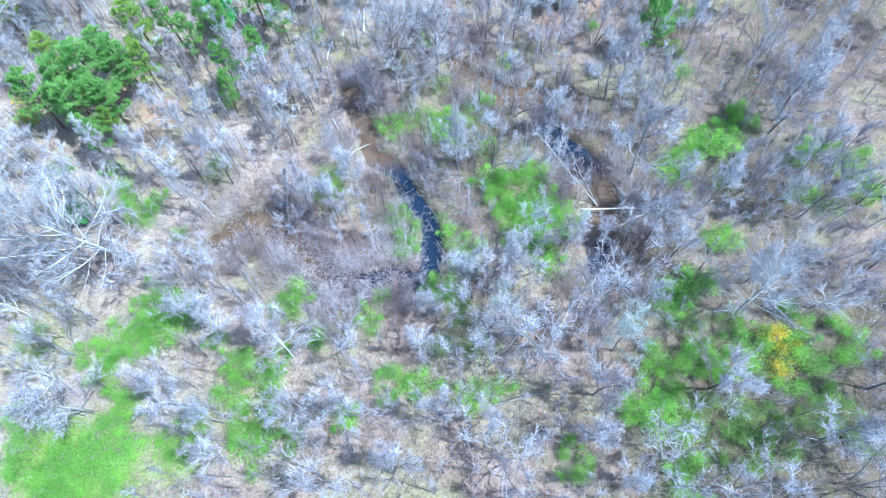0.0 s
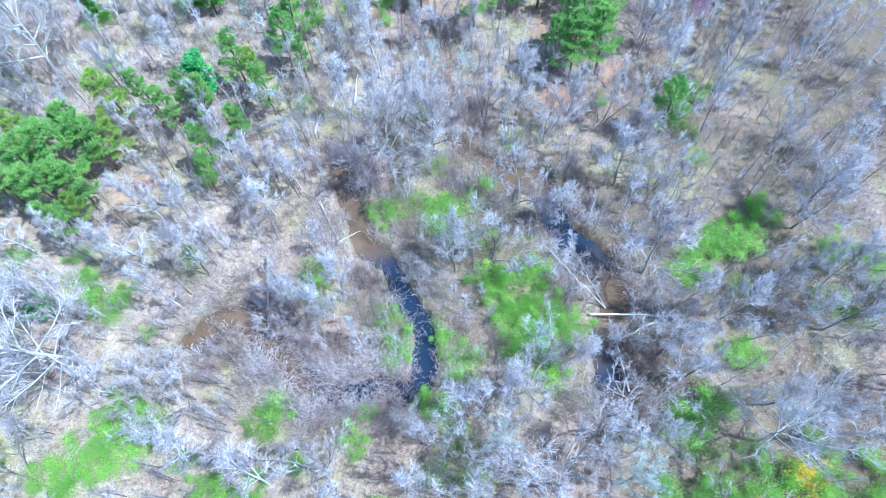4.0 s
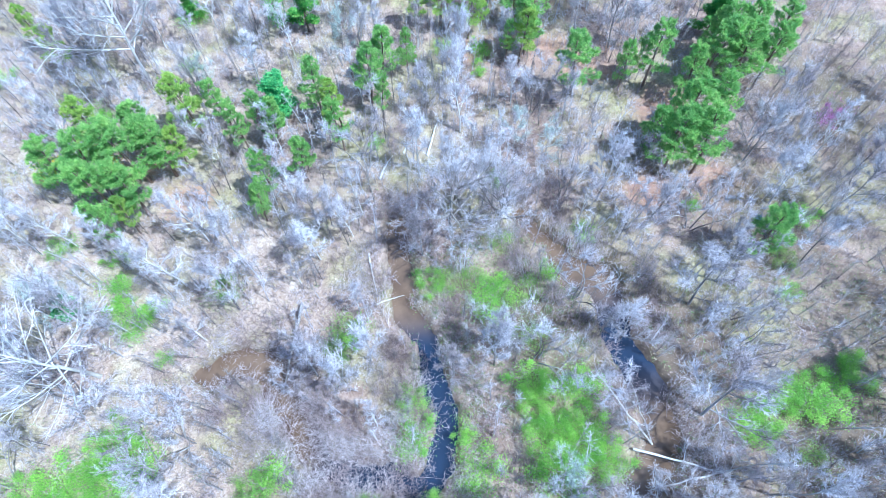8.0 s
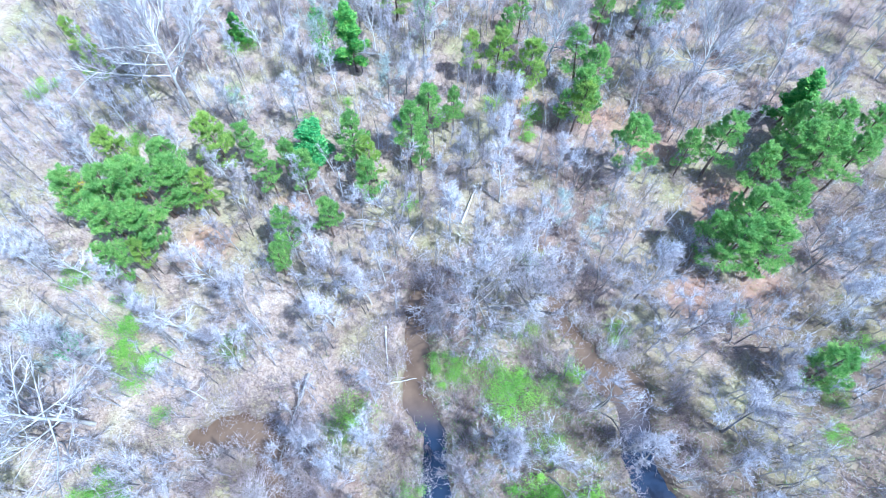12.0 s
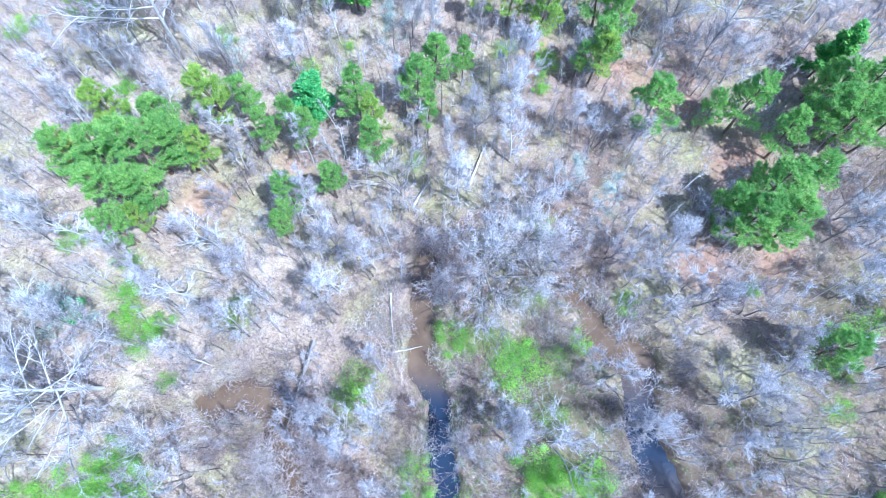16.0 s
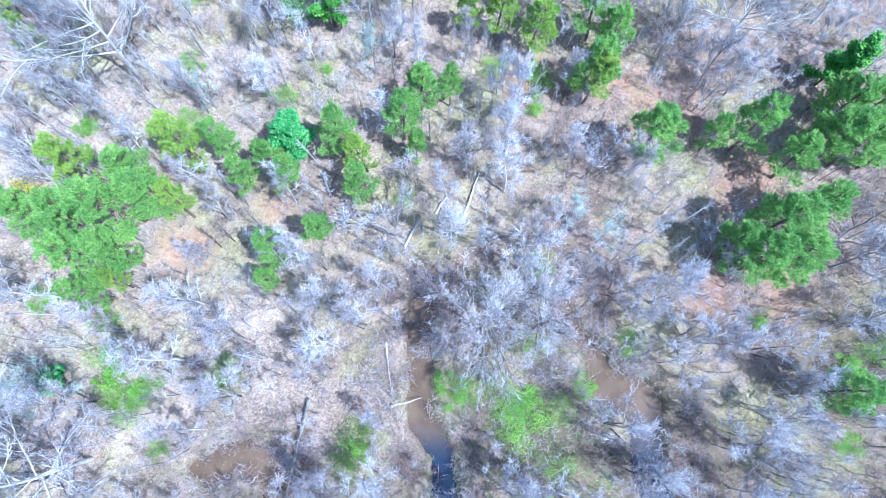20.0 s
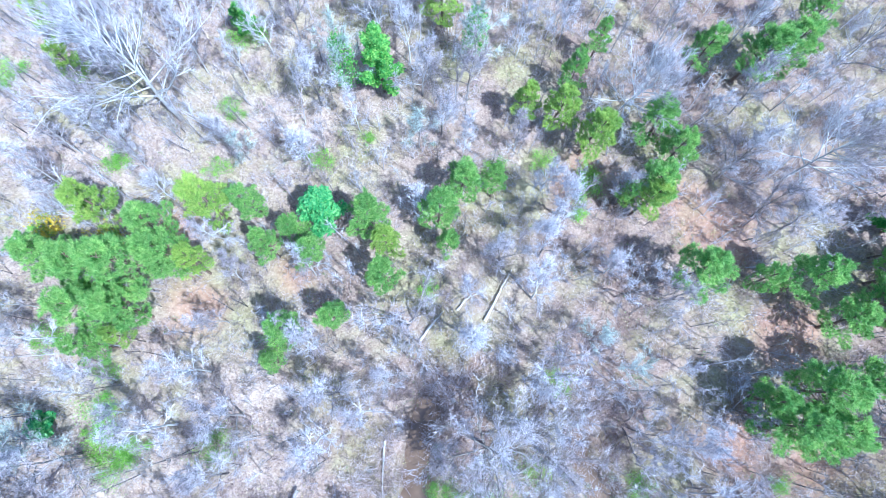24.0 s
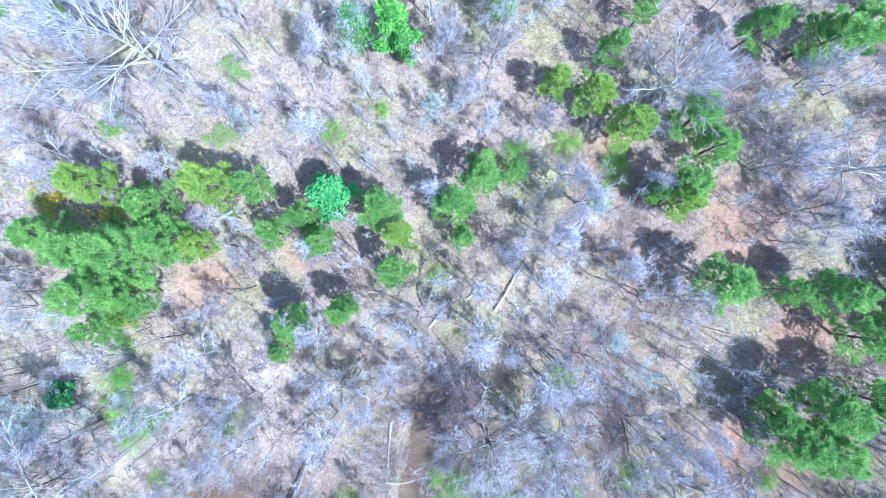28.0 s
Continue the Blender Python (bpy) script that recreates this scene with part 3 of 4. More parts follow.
shrub(39.4, 30.8, 1.4, 1.8)
shrub(29.0, 26.5, 1.2, 1.1)
shrub(43.1, 24.3, 2.4, 1.9)
shrub(-13.6, 26.0, 1.3, 1.5)
shrub(-14.9, 25.2, 1.4, 1.9, BUDDING)
shrub(-6.9, 21.4, 1.2, 1.1)
shrub(0.4, 22.3, 1.3, 1.6)
shrub(-5.3, 23.4, 1.1, 0.6)
shrub(-26.2, 27.0, 1.3, 1.5)
shrub(-29.5, 45.6, 1.3, 1.2)
shrub(-24.1, 37.5, 1.1, 0.6)
shrub(29.1, 17.8, 1.2, 1.2)
shrub(11.9, 21.6, 1.2, 1.4)
shrub(36.2, 39.2, 1.1, 0.8)
shrub(40.6, 47.2, 1.2, 1.1)
shrub(-26.7, 42.3, 1.1, 1.0)
shrub(7.7, 40.7, 1.3, 1.4)
shrub(8.7, 46.8, 1.2, 1.2, BUDDING)
shrub(-6.8, 39.5, 1.3, 1.5, BUDDING)
shrub(17.7, 47.4, 1.1, 0.8)
shrub(-30.4, 48.7, 1.1, 0.8)
shrub(29.6, 49.8, 1.1, 0.8)
shrub(-16.1, 53.9, 1.1, 0.8)
shrub(11.0, 41.2, 1.2, 1.4, BUDDING)
shrub(-18.5, 43.9, 1.2, 1.4, BUDDING)
shrub(-27.1, 41.2, 1.1, 1.0)
shrub(-48.8, 74.5, 1.2, 1.2)
# shrub shape in place of a small pine crown on a tall trunk
shrub(-35.2, 67.9, 1.2, 1.1)
shrub(-25.8, 75.2, 1.1, 0.8)
shrub(-16.1, 71.8, 1.1, 0.9)
shrub(-12.0, 74.7, 1.1, 0.6)
shrub(5.1, 75.5, 1.1, 0.8)
shrub(9.7, 74.1, 1.2, 1.1)
shrub(9.3, 70.9, 1.1, 0.8)
shrub(-26.4, 83.9, 1.2, 1.3)
shrub(-25.8, 69.2, 1.1, 0.8)
shrub(-3.6, 61.1, 1.1, 0.8)
shrub(9.6, 54.8, 1.1, 0.8)
shrub(-40.0, 60.0, 1.2, 1.1)
shrub(-39.1, 30.1, 1.4, 2.2, BUDDING)
shrub(-27.3, 29.7, 1.5, 2.6)
shrub(-33.5, 25.8, 1.4, 2.2)
shrub(-29.4, 26.0, 1.4, 1.9)
shrub(-18.9, 17.9, 1.6, 3.0)
shrub(-20.2, 20.7, 1.4, 1.9)
shrub(-16.7, 20.1, 1.3, 1.6)
shrub(-31.9, 21.0, 1.4, 2.1)
shrub(-26.1, 15.8, 1.5, 2.3)
shrub(-33.9, 16.3, 1.7, 3.2)
shrub(-39.1, 18.8, 1.6, 3.0)
shrub(-36.6, 15.0, 1.7, 3.2)
shrub(-30.8, 16.6, 1.3, 1.4)
shrub(-17.3, 12.9, 1.3, 1.6)
shrub(-20.6, 13.2, 1.3, 1.5)
shrub(-11.5, 13.1, 1.2, 1.3)
shrub(-6.5, 14.6, 1.4, 1.8)
shrub(-4.3, 13.5, 1.2, 1.3)
shrub(6.5, 2.7, 1.4, 1.8)
shrub(18.9, 8.5, 1.5, 2.3)
shrub(16.0, 6.2, 1.4, 2.1)
shrub(13.3, 5.2, 1.4, 1.8)
shrub(23.0, 6.6, 1.4, 2.1)
shrub(31.2, 7.7, 1.4, 2.1)
shrub(29.5, 3.2, 1.5, 2.5)
shrub(34.7, 4.8, 1.5, 2.3)
shrub(20.2, 1.9, 1.6, 2.7, BUDDING)
shrub(23.8, 0.9, 1.5, 2.5, BUDDING)
shrub(20.5, -1.5, 1.5, 2.5, BUDDING)
shrub(15.4, -2.1, 1.5, 2.5)
shrub(30.5, -1.3, 1.5, 2.4, BUDDING)
shrub(29.2, 6.2, 1.2, 1.3)
shrub(22.3, 13.9, 1.3, 1.5)
shrub(46.0, 20.5, 2.8, 2.6)
shrub(39.9, 20.0, 1.2, 1.1)
shrub(47.0, 17.4, 1.3, 1.6)
shrub(-12.4, 21.0, 1.1, 0.9)
shrub(-0.2, 11.2, 1.2, 1.1)
shrub(2.5, 10.8, 1.1, 1.0)
shrub(-41.3, 22.8, 1.3, 1.6)
shrub(26.0, 6.7, 1.3, 1.4)
shrub(-21.9, 24.3, 1.1, 0.8)
shrub(28.9, 6.5, 2.8, 1.2, BLOSSOM)
shrub(27.7, 4.3, 2.2, 0.9, BLOSSOM)
shrub(23.9, 5.6, 2.0, 0.8, BLOSSOM)
shrub(-39.4, 59.9, 2.2, 1.2, BLOSSOM)
shrub(-32.6, 60.4, 5.2, 0.9, BLOSSOM)
shrub(48.0, 59.8, 2.6, 1.1, PINK)
# green patches of the south and the east
for x, y, spread in [(-20.6, 14.9, 1.6), (-28.5, 28.1, 1.7), (-31.9, 26.9, 1.5), (1.3, 21.6, 1.2), (21.4, 13.5, 1.4), (15.3, 5.0, 1.4), (21.7, 6.5, 1.7), (16.5, 3.1, 1.5), (9.6, 33.1, 1.2),
                     (14.4, 32.1, 1.5), (12.2, 25.0, 1.2), (37.5, 31.0, 1.8), (32.7, 28.7, 1.4), (24.4, 14.6, 1.3), (26.9, 7.5, 1.8), (34.7, 28.8, 1.4), (9.8, 30.4, 1.6), (13.4, 25.9, 1.8)]:
    shrub(x, y, 1.3, spread)
for x, y, spread in [(28.5, 0.1, 2.2), (24.0, -1.8, 2.2), (31.2, -3.2, 1.8), (22.3, 9.7, 1.7), (33.0, 24.4, 1.2), (41.3, 17.6, 1.3), (-0.8, 16.9, 1.2), (2.7, 15.7, 1.4), (1.9, 18.3, 1.4), (36.9, 42.8, 1.6), (3.6, 43.0, 1.2), (25.5, 9.5, 1.8), (18.5, 4.5, 1.8)]:
    shrub(x, y, 1.3, spread, BUDDING)
# small bright bushes
for x, y, spread in [(29.1, 27.6, 1.3), (13.1, 43.3, 0.6), (-6.8, 37.8, 0.9), (-25.7, 28.6, 1.5), (-25.9, 42.5, 0.9), (37.5, 46.2, 1.1), (30.1, 18.1, 1.0), (7.0, 41.7, 1.2), (-29.2, 43.7, 1.2), (-36.4, 50.4, 1.0), (9.6, 75.0, 0.8), (0.6, 73.8, 1.0)]:
    shrub(x, y, 1.2, spread)

# ---------------------------------------------------------------- broad-leaved evergreens and ivy


def evergreen(x, y, height, spread, label, leaf_mat=None):
    """A broad-leaved evergreen: trunk, limbs and a dense lumpy crown in clumps."""
    top = new("evergreen_tree")
    tagged(top, label, "evergreen tree")
    line = stem((0, 0, -0.2), (0, 0, 1), height * 0.9, 6, 0.05)
    k = Kit()
    k.tube(line, np.linspace(0.14, 0.03, 7), 6)
    part("trunk", k, BARK_PINE, top, smooth=True)
    for i in range(16):
        f = i / 15
        s, _ = along(line, 0.2 + 0.78 * f)
        a = i * 2.4
        reach = spread * (1 - 0.55 * f) * RNG.uniform(0.75, 1.0)
        twig = stem(s, (np.cos(a), np.sin(a), 0.35 + f), reach, 3, 0.1)
        k = Kit()
        k.tube(twig, np.linspace(0.04, 0.012, 4), 4, False)
        limb = part("limb", k, BARK_PINE, top)
        g = Kit()
        for q in np.array([along(twig, u)[0] for u in (0.35, 0.6, 0.8, 0.98)]):
            v = unit(RNG.normal(size=(110, 3)))
            g.leaves(q + v * RNG.uniform(0.25, 0.68, (110, 1)) * spread * 0.42, RNG.uniform(0.12, 0.2, 110), 1.3)
        tagged(part("foliage", g, leaf_mat or LEAF_DEEP, limb), kind="stuff")
    top.matrix_world = pose(x, y, rest(x, y), 0, 0, RNG.uniform(0, 360))
    pine_spots.append((x, y, spread))
    return top


evergreen(-14.1, 65.5, 7.2, 2.5, "dense glossy blue-green evergreen with large leaves")
evergreen(-26.6, 84.0, 5.0, 1.3, "small dense evergreen among leafless trees", LEAF_BRIGHT)
evergreen(-34.0, 43.2, 3.4, 1.5, "dark evergreen undergrowth beside a leafless tree")


def ivy_tree(x, y, height, spread, green, label):
    """A leafless tree whose trunk is wrapped in ivy."""
    t = tree(x, y, height, spread, label, BUDS)
    k = Kit()
    for z in np.linspace(0.25, 1.0, 16):
        n = 55
        a = RNG.uniform(0, 6.28, n)
        rad = green * RNG.uniform(0.3, 1.2, n) * (0.55 + 0.6 * math.sin(3.0 * z))
        k.leaves(np.stack([np.cos(a) * rad, np.sin(a) * rad, z * 8 + RNG.normal(size=n) * 0.25], 1), RNG.uniform(0.09, 0.16, n), 0.7)
    tagged(part("ivy", k, LEAF_BRIGHT, t, "green ivy wrapped round the trunk"), kind="stuff")
    return t


ivy_tree(-14.9, 79.6, 9.5, 3.4, 1.0, "leafless tree with some ivy round its trunk")
evergreen(-11.6, 80.2, 9.5, 2.3, "tall narrow bright green evergreen beside a leafless tree", LEAF_BRIGHT)
ivy_tree(-3.4, 85.0, 8.5, 3.2, 1.0, "leafless tree with ivy round its middle")
evergreen(38.3, 74.6, 9.0, 2.2, "narrow dark green evergreen among leafless trees", LEAF_BRIGHT)

# ---------------------------------------------------------------- named bare trees

tree(-30.8, 73.4, 20.0, 7.2, "huge leafless tree with spreading white limbs", [WIDE[0]], turn=40)
tree(-30.0, 36.6, 16.0, 7.4, "huge leafless tree with heavy white forking limbs", [WIDE[1]], turn=120)
tree(11.4, 81.8, 12.0, 4.5)
tree(28.1, 78.0, 14.0, 5.5)
tree(-3.3, 80.7, 9.0, 3.5)
tree(-5.1, 76.6, 7.0, 3.0)
tree(-24.4, 70.8, 7.0, 2.5)
tree(28.7, 73.1, 7.0, 4.0)
tree(-17.1, 71.4, 9.0, 3.0)
tree(3.9, 48.5, 12.0, 6.3, "large leafless tree with dark spreading limbs", SHADED_LIMBS)
tree(8.9, 48.8, 9.5, 5.0, "leafless tree with dark spreading limbs", SHADED_LIMBS)
tree(6.1, 62.1, 9.0, 3.0)
tree(1.1, 57.4, 11.0, 3.0)
tree(25.9, 73.8, 8.0, 3.5)
tree(38.8, 81.7, 12.0, 4.0)
tree(-30.4, 41.5, 10.0, 4.0)
tree(-17.4, 47.1, 10.0, 3.5)
tree(-23.0, 45.3, 10.0, 3.0)
tree(-9.6, 47.0, 9.0, 3.0)
tree(-6.3, 49.5, 9.0, 2.5)
tree(-12.4, 54.0, 10.0, 2.5)
tree(-22.3, 62.1, 8.0, 2.5)
tree(-14.0, 60.5, 8.0, 2.2)
tree(25.3, 55.2, 6.0, 2.8)
tree(21.8, 47.7, 7.0, 4.0)
tree(32.9, 43.6, 7.0, 3.0)
tree(19.2, 36.2, 8.0, 3.5)
tree(6.7, 34.4, 8.0, 3.2)
tree(26.4, 39.0, 9.0, 4.5)
tree(38.0, 49.6, 8.0, 4.0)
tree(-33.2, 35.0, 8.0, 5.0)
tree(38.7, 58.0, 9.0, 4.0)
tree(-29.4, 48.0, 9.0, 2.5)
tree(-34.8, 50.7, 9.0, 2.5)
tree(-5.0, 67.6, 8.0, 2.2)
tree(18.5, 64.0, 6.0, 3.0)
tree(12.5, 65.7, 8.0, 2.5)
tree(-5.2, 52.0, 8.0, 2.2)
tree(12.7, 72.6, 7.0, 2.5)
tree(38.5, 78.3, 6.0, 2.5)
tree(24.6, 28.4, 11.0, 5.0, kinds=ROUND)
tree(7.5, 36.4, 8.0, 2.8)
tree(-7.1, 33.8, 8.0, 3.0)
tree(-4.8, 35.9, 8.0, 3.0)
tree(3.4, 20.4, 10.0, 4.0)
tree(7.1, 21.4, 9.0, 3.5)
tree(9.7, 21.3, 8.0, 3.5)
tree(21.9, 20.2, 9.0, 3.5)
tree(38.3, 17.7, 10.0, 4.0)
tree(0.8, 46.7, 7.0, 2.5)
tree(41.5, 28.3, 9.0, 4.5)
tree(-14.4, 54.1, 8.0, 2.5)
tree(2.9, 33.8, 6.0, 2.5)
tree(24.0, 47.8, 8.0, 2.8)
tree(30.9, 43.8, 6.0, 2.2)
tree(47.0, 52.1, 8.0, 3.5)
tree(43.0, 29.6, 11.0, 5.0)
tree(26.9, 10.4, 12.0, 5.0)
tree(14.1, 14.8, 10.0, 4.5)
tree(8.0, 13.2, 11.0, 5.0)
tree(3.9, 14.6, 8.0, 4.0)
tree(-34.5, 21.3, 9.0, 5.0)
tree(-25.4, 18.8, 9.0, 4.0)
tree(-11.2, 12.9, 8.0, 4.0)
tree(-3.6, 10.1, 8.0, 3.0)
tree(-14.5, 8.1, 9.0, 4.0)
tree(0.9, 5.0, 9.0, 4.0)
tree(14.0, -0.1, 8.0, 4.0)
tree(8.2, 4.3, 8.0, 3.5)
tree(26.8, -2.4, 9.0, 4.5)
tree(-15.1, 20.2, 11.0, 3.5)
tree(-21.5, 24.2, 9.0, 3.0)
tree(2.3, 13.4, 7.0, 3.0)
tree(34.5, 8.7, 10.0, 3.0)
tree(41.4, 10.4, 9.0, 3.5)
tree(40.1, 21.4, 9.0, 3.5)
tree(34.3, 0.3, 9.0, 4.0)
tree(20.9, 4.9, 8.0, 4.0)
tree(-8.6, 6.9, 8.0, 3.5)
tree(17.7, 13.6, 8.0, 3.0)
tree(18.9, -3.6, 8.0, 4.0)
tree(28.1, -6.2, 9.0, 4.0)
tree(10.8, 7.7, 9.0, 4.0)

tree(11.9, 59.2, 6.0, 2.2, kinds=BUDS)
tree(15.0, 57.2, 6.0, 2.0, kinds=BUDS)
tree(-33.0, 42.3, 8.0, 3.4, kinds=BUDS)
tree(-23.1, 70.6, 5.5, 1.9, kinds=BUDS)
tree(-7.0, 74.9, 7.0, 2.2, kinds=BUDS)
tree(14.2, 11.0, 8.0, 3.0, kinds=BUDS)
tree(11.1, 24.0, 7.0, 2.4, kinds=BUDS)
tree(4.8, 17.0, 7.0, 2.6, kinds=BUDS)

# ---------------------------------------------------------------- fallen and leaning trees


def fallen_tree(name, label, foot, tip, radius, bark_mat, limbs=6, spread=1.6, first=0.35, twigs=7, sag=0.25):
    """A trunk from foot to tip (both x, y, z) with what is left of its limbs."""
    top = new(name)
    tagged(top, label, "fallen tree")
    a, b = np.array(foot, float), np.array(tip, float)
    length = np.linalg.norm(b - a)
    u = np.linspace(0, 1, 10)[:, None]
    line = a + (b - a) * u + RNG.normal(size=(10, 3)) * 0.05 * np.sin(u * 3.14) + [0, 0, sag] * np.sin(u * 3.14)
    base = line[0].copy()
    line = line - base
    k = Kit()
    k.tube(line, np.r_[radius * 1.25, np.linspace(radius, radius * 0.3, 9)], 8)
    part("trunk", k, bark_mat, top, smooth=True)
    if limbs:
        some, fine = limb_set(line, lambda f: spread * (1.1 - 0.4 * f), limbs, 15, 35, first, 0.98, 0.8, 5, twigs, thick=radius * 0.45)
        for k in some:
            part("limb", k, bark_mat, top)
        tagged(part("crown", fine, BARK_TWIG, top, "fine pale leafless twigs"), kind="stuff")
    top.location = base
    return top


fallen_tree("fallen_tree", "white fallen trunk lying across the creek", (17.8, 26.0, 0.45), (26.4, 22.8, 0.9), 0.11, BARK_WHITE, 6, 2.0, 0.45)
fallen_tree("fallen_tree", "pale fallen trunk crossing another over the creek", (24.9, 23.5, 0.5), (18.4, 22.6, 0.4), 0.08, BARK_WHITE, 7, 1.5, 0.5)
fallen_tree("fallen_tree", "thin white trunk fallen into the creek", (18.3, 18.0, 0.1), (19.2, 24.2, 0.6), 0.075, BARK_WHITE, 7, 1.4, 0.55)
fallen_tree("leaning_tree", "white leafless tree leaning far over the creek", (19.8, 26.4, -0.4), (13.2, 30.2, 10.8), 0.08, BARK_WHITE, 14, 1.7, 0.35, 6, 0.0)
fallen_tree("leaning_tree", "second white stem leaning beside the first", (19.8, 26.6, -0.4), (16.4, 30.8, 8.0), 0.05, BARK_WHITE, 9, 1.2, 0.4, 5, 0.0)
fallen_tree("fallen_tree", "grey dead tree lying with its crown in the pond", (-11.2, 42.0, 1.0), (-12.7, 33.4, 0.7), 0.15, BARK_GREY, 16, 1.7, 0.35, 9)
fallen_tree("fallen_log", "short pale log on the leaf litter", (-3.3, 56.4, 0.32), (-1.7, 59.4, 0.4), 0.12, BARK_WHITE, 0)
fallen_tree("fallen_log", "long straight pale log on dry ground", (2.2, 59.2, 0.3), (3.9, 64.4, 0.35), 0.13, BARK_WHITE, 0)
fallen_tree("fallen_log", "dark rotting log on the leaf litter", (3.7, 64.1, 0.35), (6.3, 61.9, 0.3), 0.14, BARK_DEAD, 0)
fallen_tree("fallen_log", "pale log beside a leafless tree", (-0.5, 59.7, 0.3), (0.8, 61.8, 0.35), 0.1, BARK_WHITE, 0)
fallen_tree("fallen_log", "small bleached log at the edge of the creek", (-4.0, 41.6, 0.2), (-1.3, 42.4, 0.0), 0.08, BARK_WHITE, 0)
fallen_tree("fallen_log", "pale log lying along the bank", (-4.7, 47.2, 0.3), (-4.0, 42.8, 0.25), 0.1, BARK_WHITE, 0)
fallen_tree("fallen_log", "dark log among the undergrowth", (1.4, 9.8, 0.3), (9.3, 9.0, 0.3), 0.15, BARK_DEAD, 0)
fallen_tree("fallen_log", "short grey log among the undergrowth", (5.0, 12.0, 0.3), (2.5, 11.0, 0.3), 0.12, BARK_DEAD, 0)
fallen_tree("fallen_log", "thin pale pole lying on the slope", (-40.0, 62.0, 0.35), (-37.8, 58.6, 0.35), 0.09, BARK_WHITE, 0)

# ---------------------------------------------------------------- the rest of the wood


GRASS_SPOTS = [(-35, 16, 6.0), (-39, 18, 4.5), (-36, 11, 6.0), (-27, 15, 3.0), (-31, 21, 1.8), (-28, 28, 2.4), (-29, 42, 1.6), (-33, 25, 1.6)]


def in_green(p):
    """Which of the places lie within leafing shrubs or grass."""
    out = np.zeros(len(p), bool)
    for a, b, s in shrub_spots + GRASS_SPOTS:
        out |= (p[:, 0] - a) ** 2 + (p[:, 1] - b) ** 2 < (0.8 * s) ** 2
    return out


def clear(x, y, own=1.2):
    """True where nothing stands yet."""
    if to_creek(np.array(x), np.array(y)) < 1.9:
        return False
    if any((x - a) ** 2 + (y - b) ** 2 < (0.85 * s + 0.4) ** 2 for a, b, s in shrub_spots + GRASS_SPOTS):
        return False
    return all((x - a) ** 2 + (y - b) ** 2 > (own + 0.42 * s) ** 2 for a, b, s in planted) and all((x - a) ** 2 + (y - b) ** 2 > (own + 0.9 * s) ** 2 for a, b, s in pine_spots)


made = 0
while made < 165:
    x, y = RNG.uniform(-44, 46), RNG.uniform(-4, 96)
    if clear(x, y, 1.5):
        kind = SLIM if RNG.random() < (0.75 if x < 2 else 0.5) else ROUND + CLUMP
        h = RNG.uniform(6.5, 10.5)
        tree(x, y, h, h * (RNG.uniform(0.2, 0.28) if kind is SLIM else RNG.uniform(0.33, 0.44)), kinds=kind)
        made += 1
made = 0
while made < 20:
    x, y = RNG.uniform(48, 66), RNG.uniform(34, 92 if made % 2 else 60)
    if clear(x, y, 2.0):
        tree(x, y, RNG.uniform(10, 13), 2.6, kinds=SLIM)
        made += 1
for t in WIDE + ROUND + SLIM + CLUMP + BUDS + SHADED_LIMBS:
    remove(t[0])
for t in PINES + PINES_YELLOW + SPRING + SPRING_WIDE + BUDDING + BUDDING_WIDE + BLOSSOM + PINK:
    remove(t)


def spread_points(count, x0, x1, y0, y1, margin=0.4, thin=0.0):
    """Random places on firm ground, with their heights; thin: how much rarer they are where the litter is pale and dry."""
    p = np.stack([RNG.uniform(x0, x1, count * 3), RNG.uniform(y0, y1, count * 3)], 1)
    p = p[(to_creek(p[:, 0], p[:, 1]) > margin) & (RNG.random(len(p)) > thin * dry(p[:, 0], p[:, 1])) & ~(in_green(p) & (RNG.random(len(p)) < 0.8))][:count]
    return np.concatenate([p, ground_height(p[:, 0], p[:, 1])[:, None]], 1)


def scatter(shape, places, low, high):
    """Copies of spikes (p0, p1, r) at places, each turned and sized: arrays for one Kit."""
    p0, p1, r = shape
    n, k = len(places), len(p0)
    a, s = RNG.uniform(0, 6.28, n), RNG.uniform(low, high, n)
    c, d = np.cos(a)[:, None], np.sin(a)[:, None]

    def put(p):
        q = np.stack([p[None, :, 0] * c - p[None, :, 1] * d, p[None, :, 0] * d + p[None, :, 1] * c, np.broadcast_to(p[None, :, 2], (n, k))], 2)
        return (q * s[:, None, None] + places[:, None]).reshape(-1, 3)

    return put(p0), put(p1), (r[None] * np.sqrt(s)[:, None]).ravel()


def sapling_shape():
    """A sapling 5 m high: a thin stem in two lengths with feathered twigs."""
    line = stem((0, 0, -0.1), (RNG.normal() * 0.06, RNG.normal() * 0.06, 1), 5.2, 6, 0.07)
    p0, p1, r = [line[0], line[3]], [line[-1], line[-1] + [0, 0, 0.3]], [0.06, 0.026]
    for i in range(30):
        u = RNG.uniform(0.2, 0.98)
        q, d = along(line, u)
        w = aside(d, 30, 62, 0.0) * RNG.uniform(0.45, 1.25) * (1.2 - 0.75 * u)
        p0.append(q), p1.append(q + w), r.append(0.018)
        for _ in range(2):
            h = q + w * RNG.uniform(0.25, 0.9)
            p0.append(h), p1.append(h + aside(unit(w), 25, 70) * RNG.uniform(0.2, 0.55)), r.append(0.013)
    return np.array(p0), np.array(p1), np.array(r)


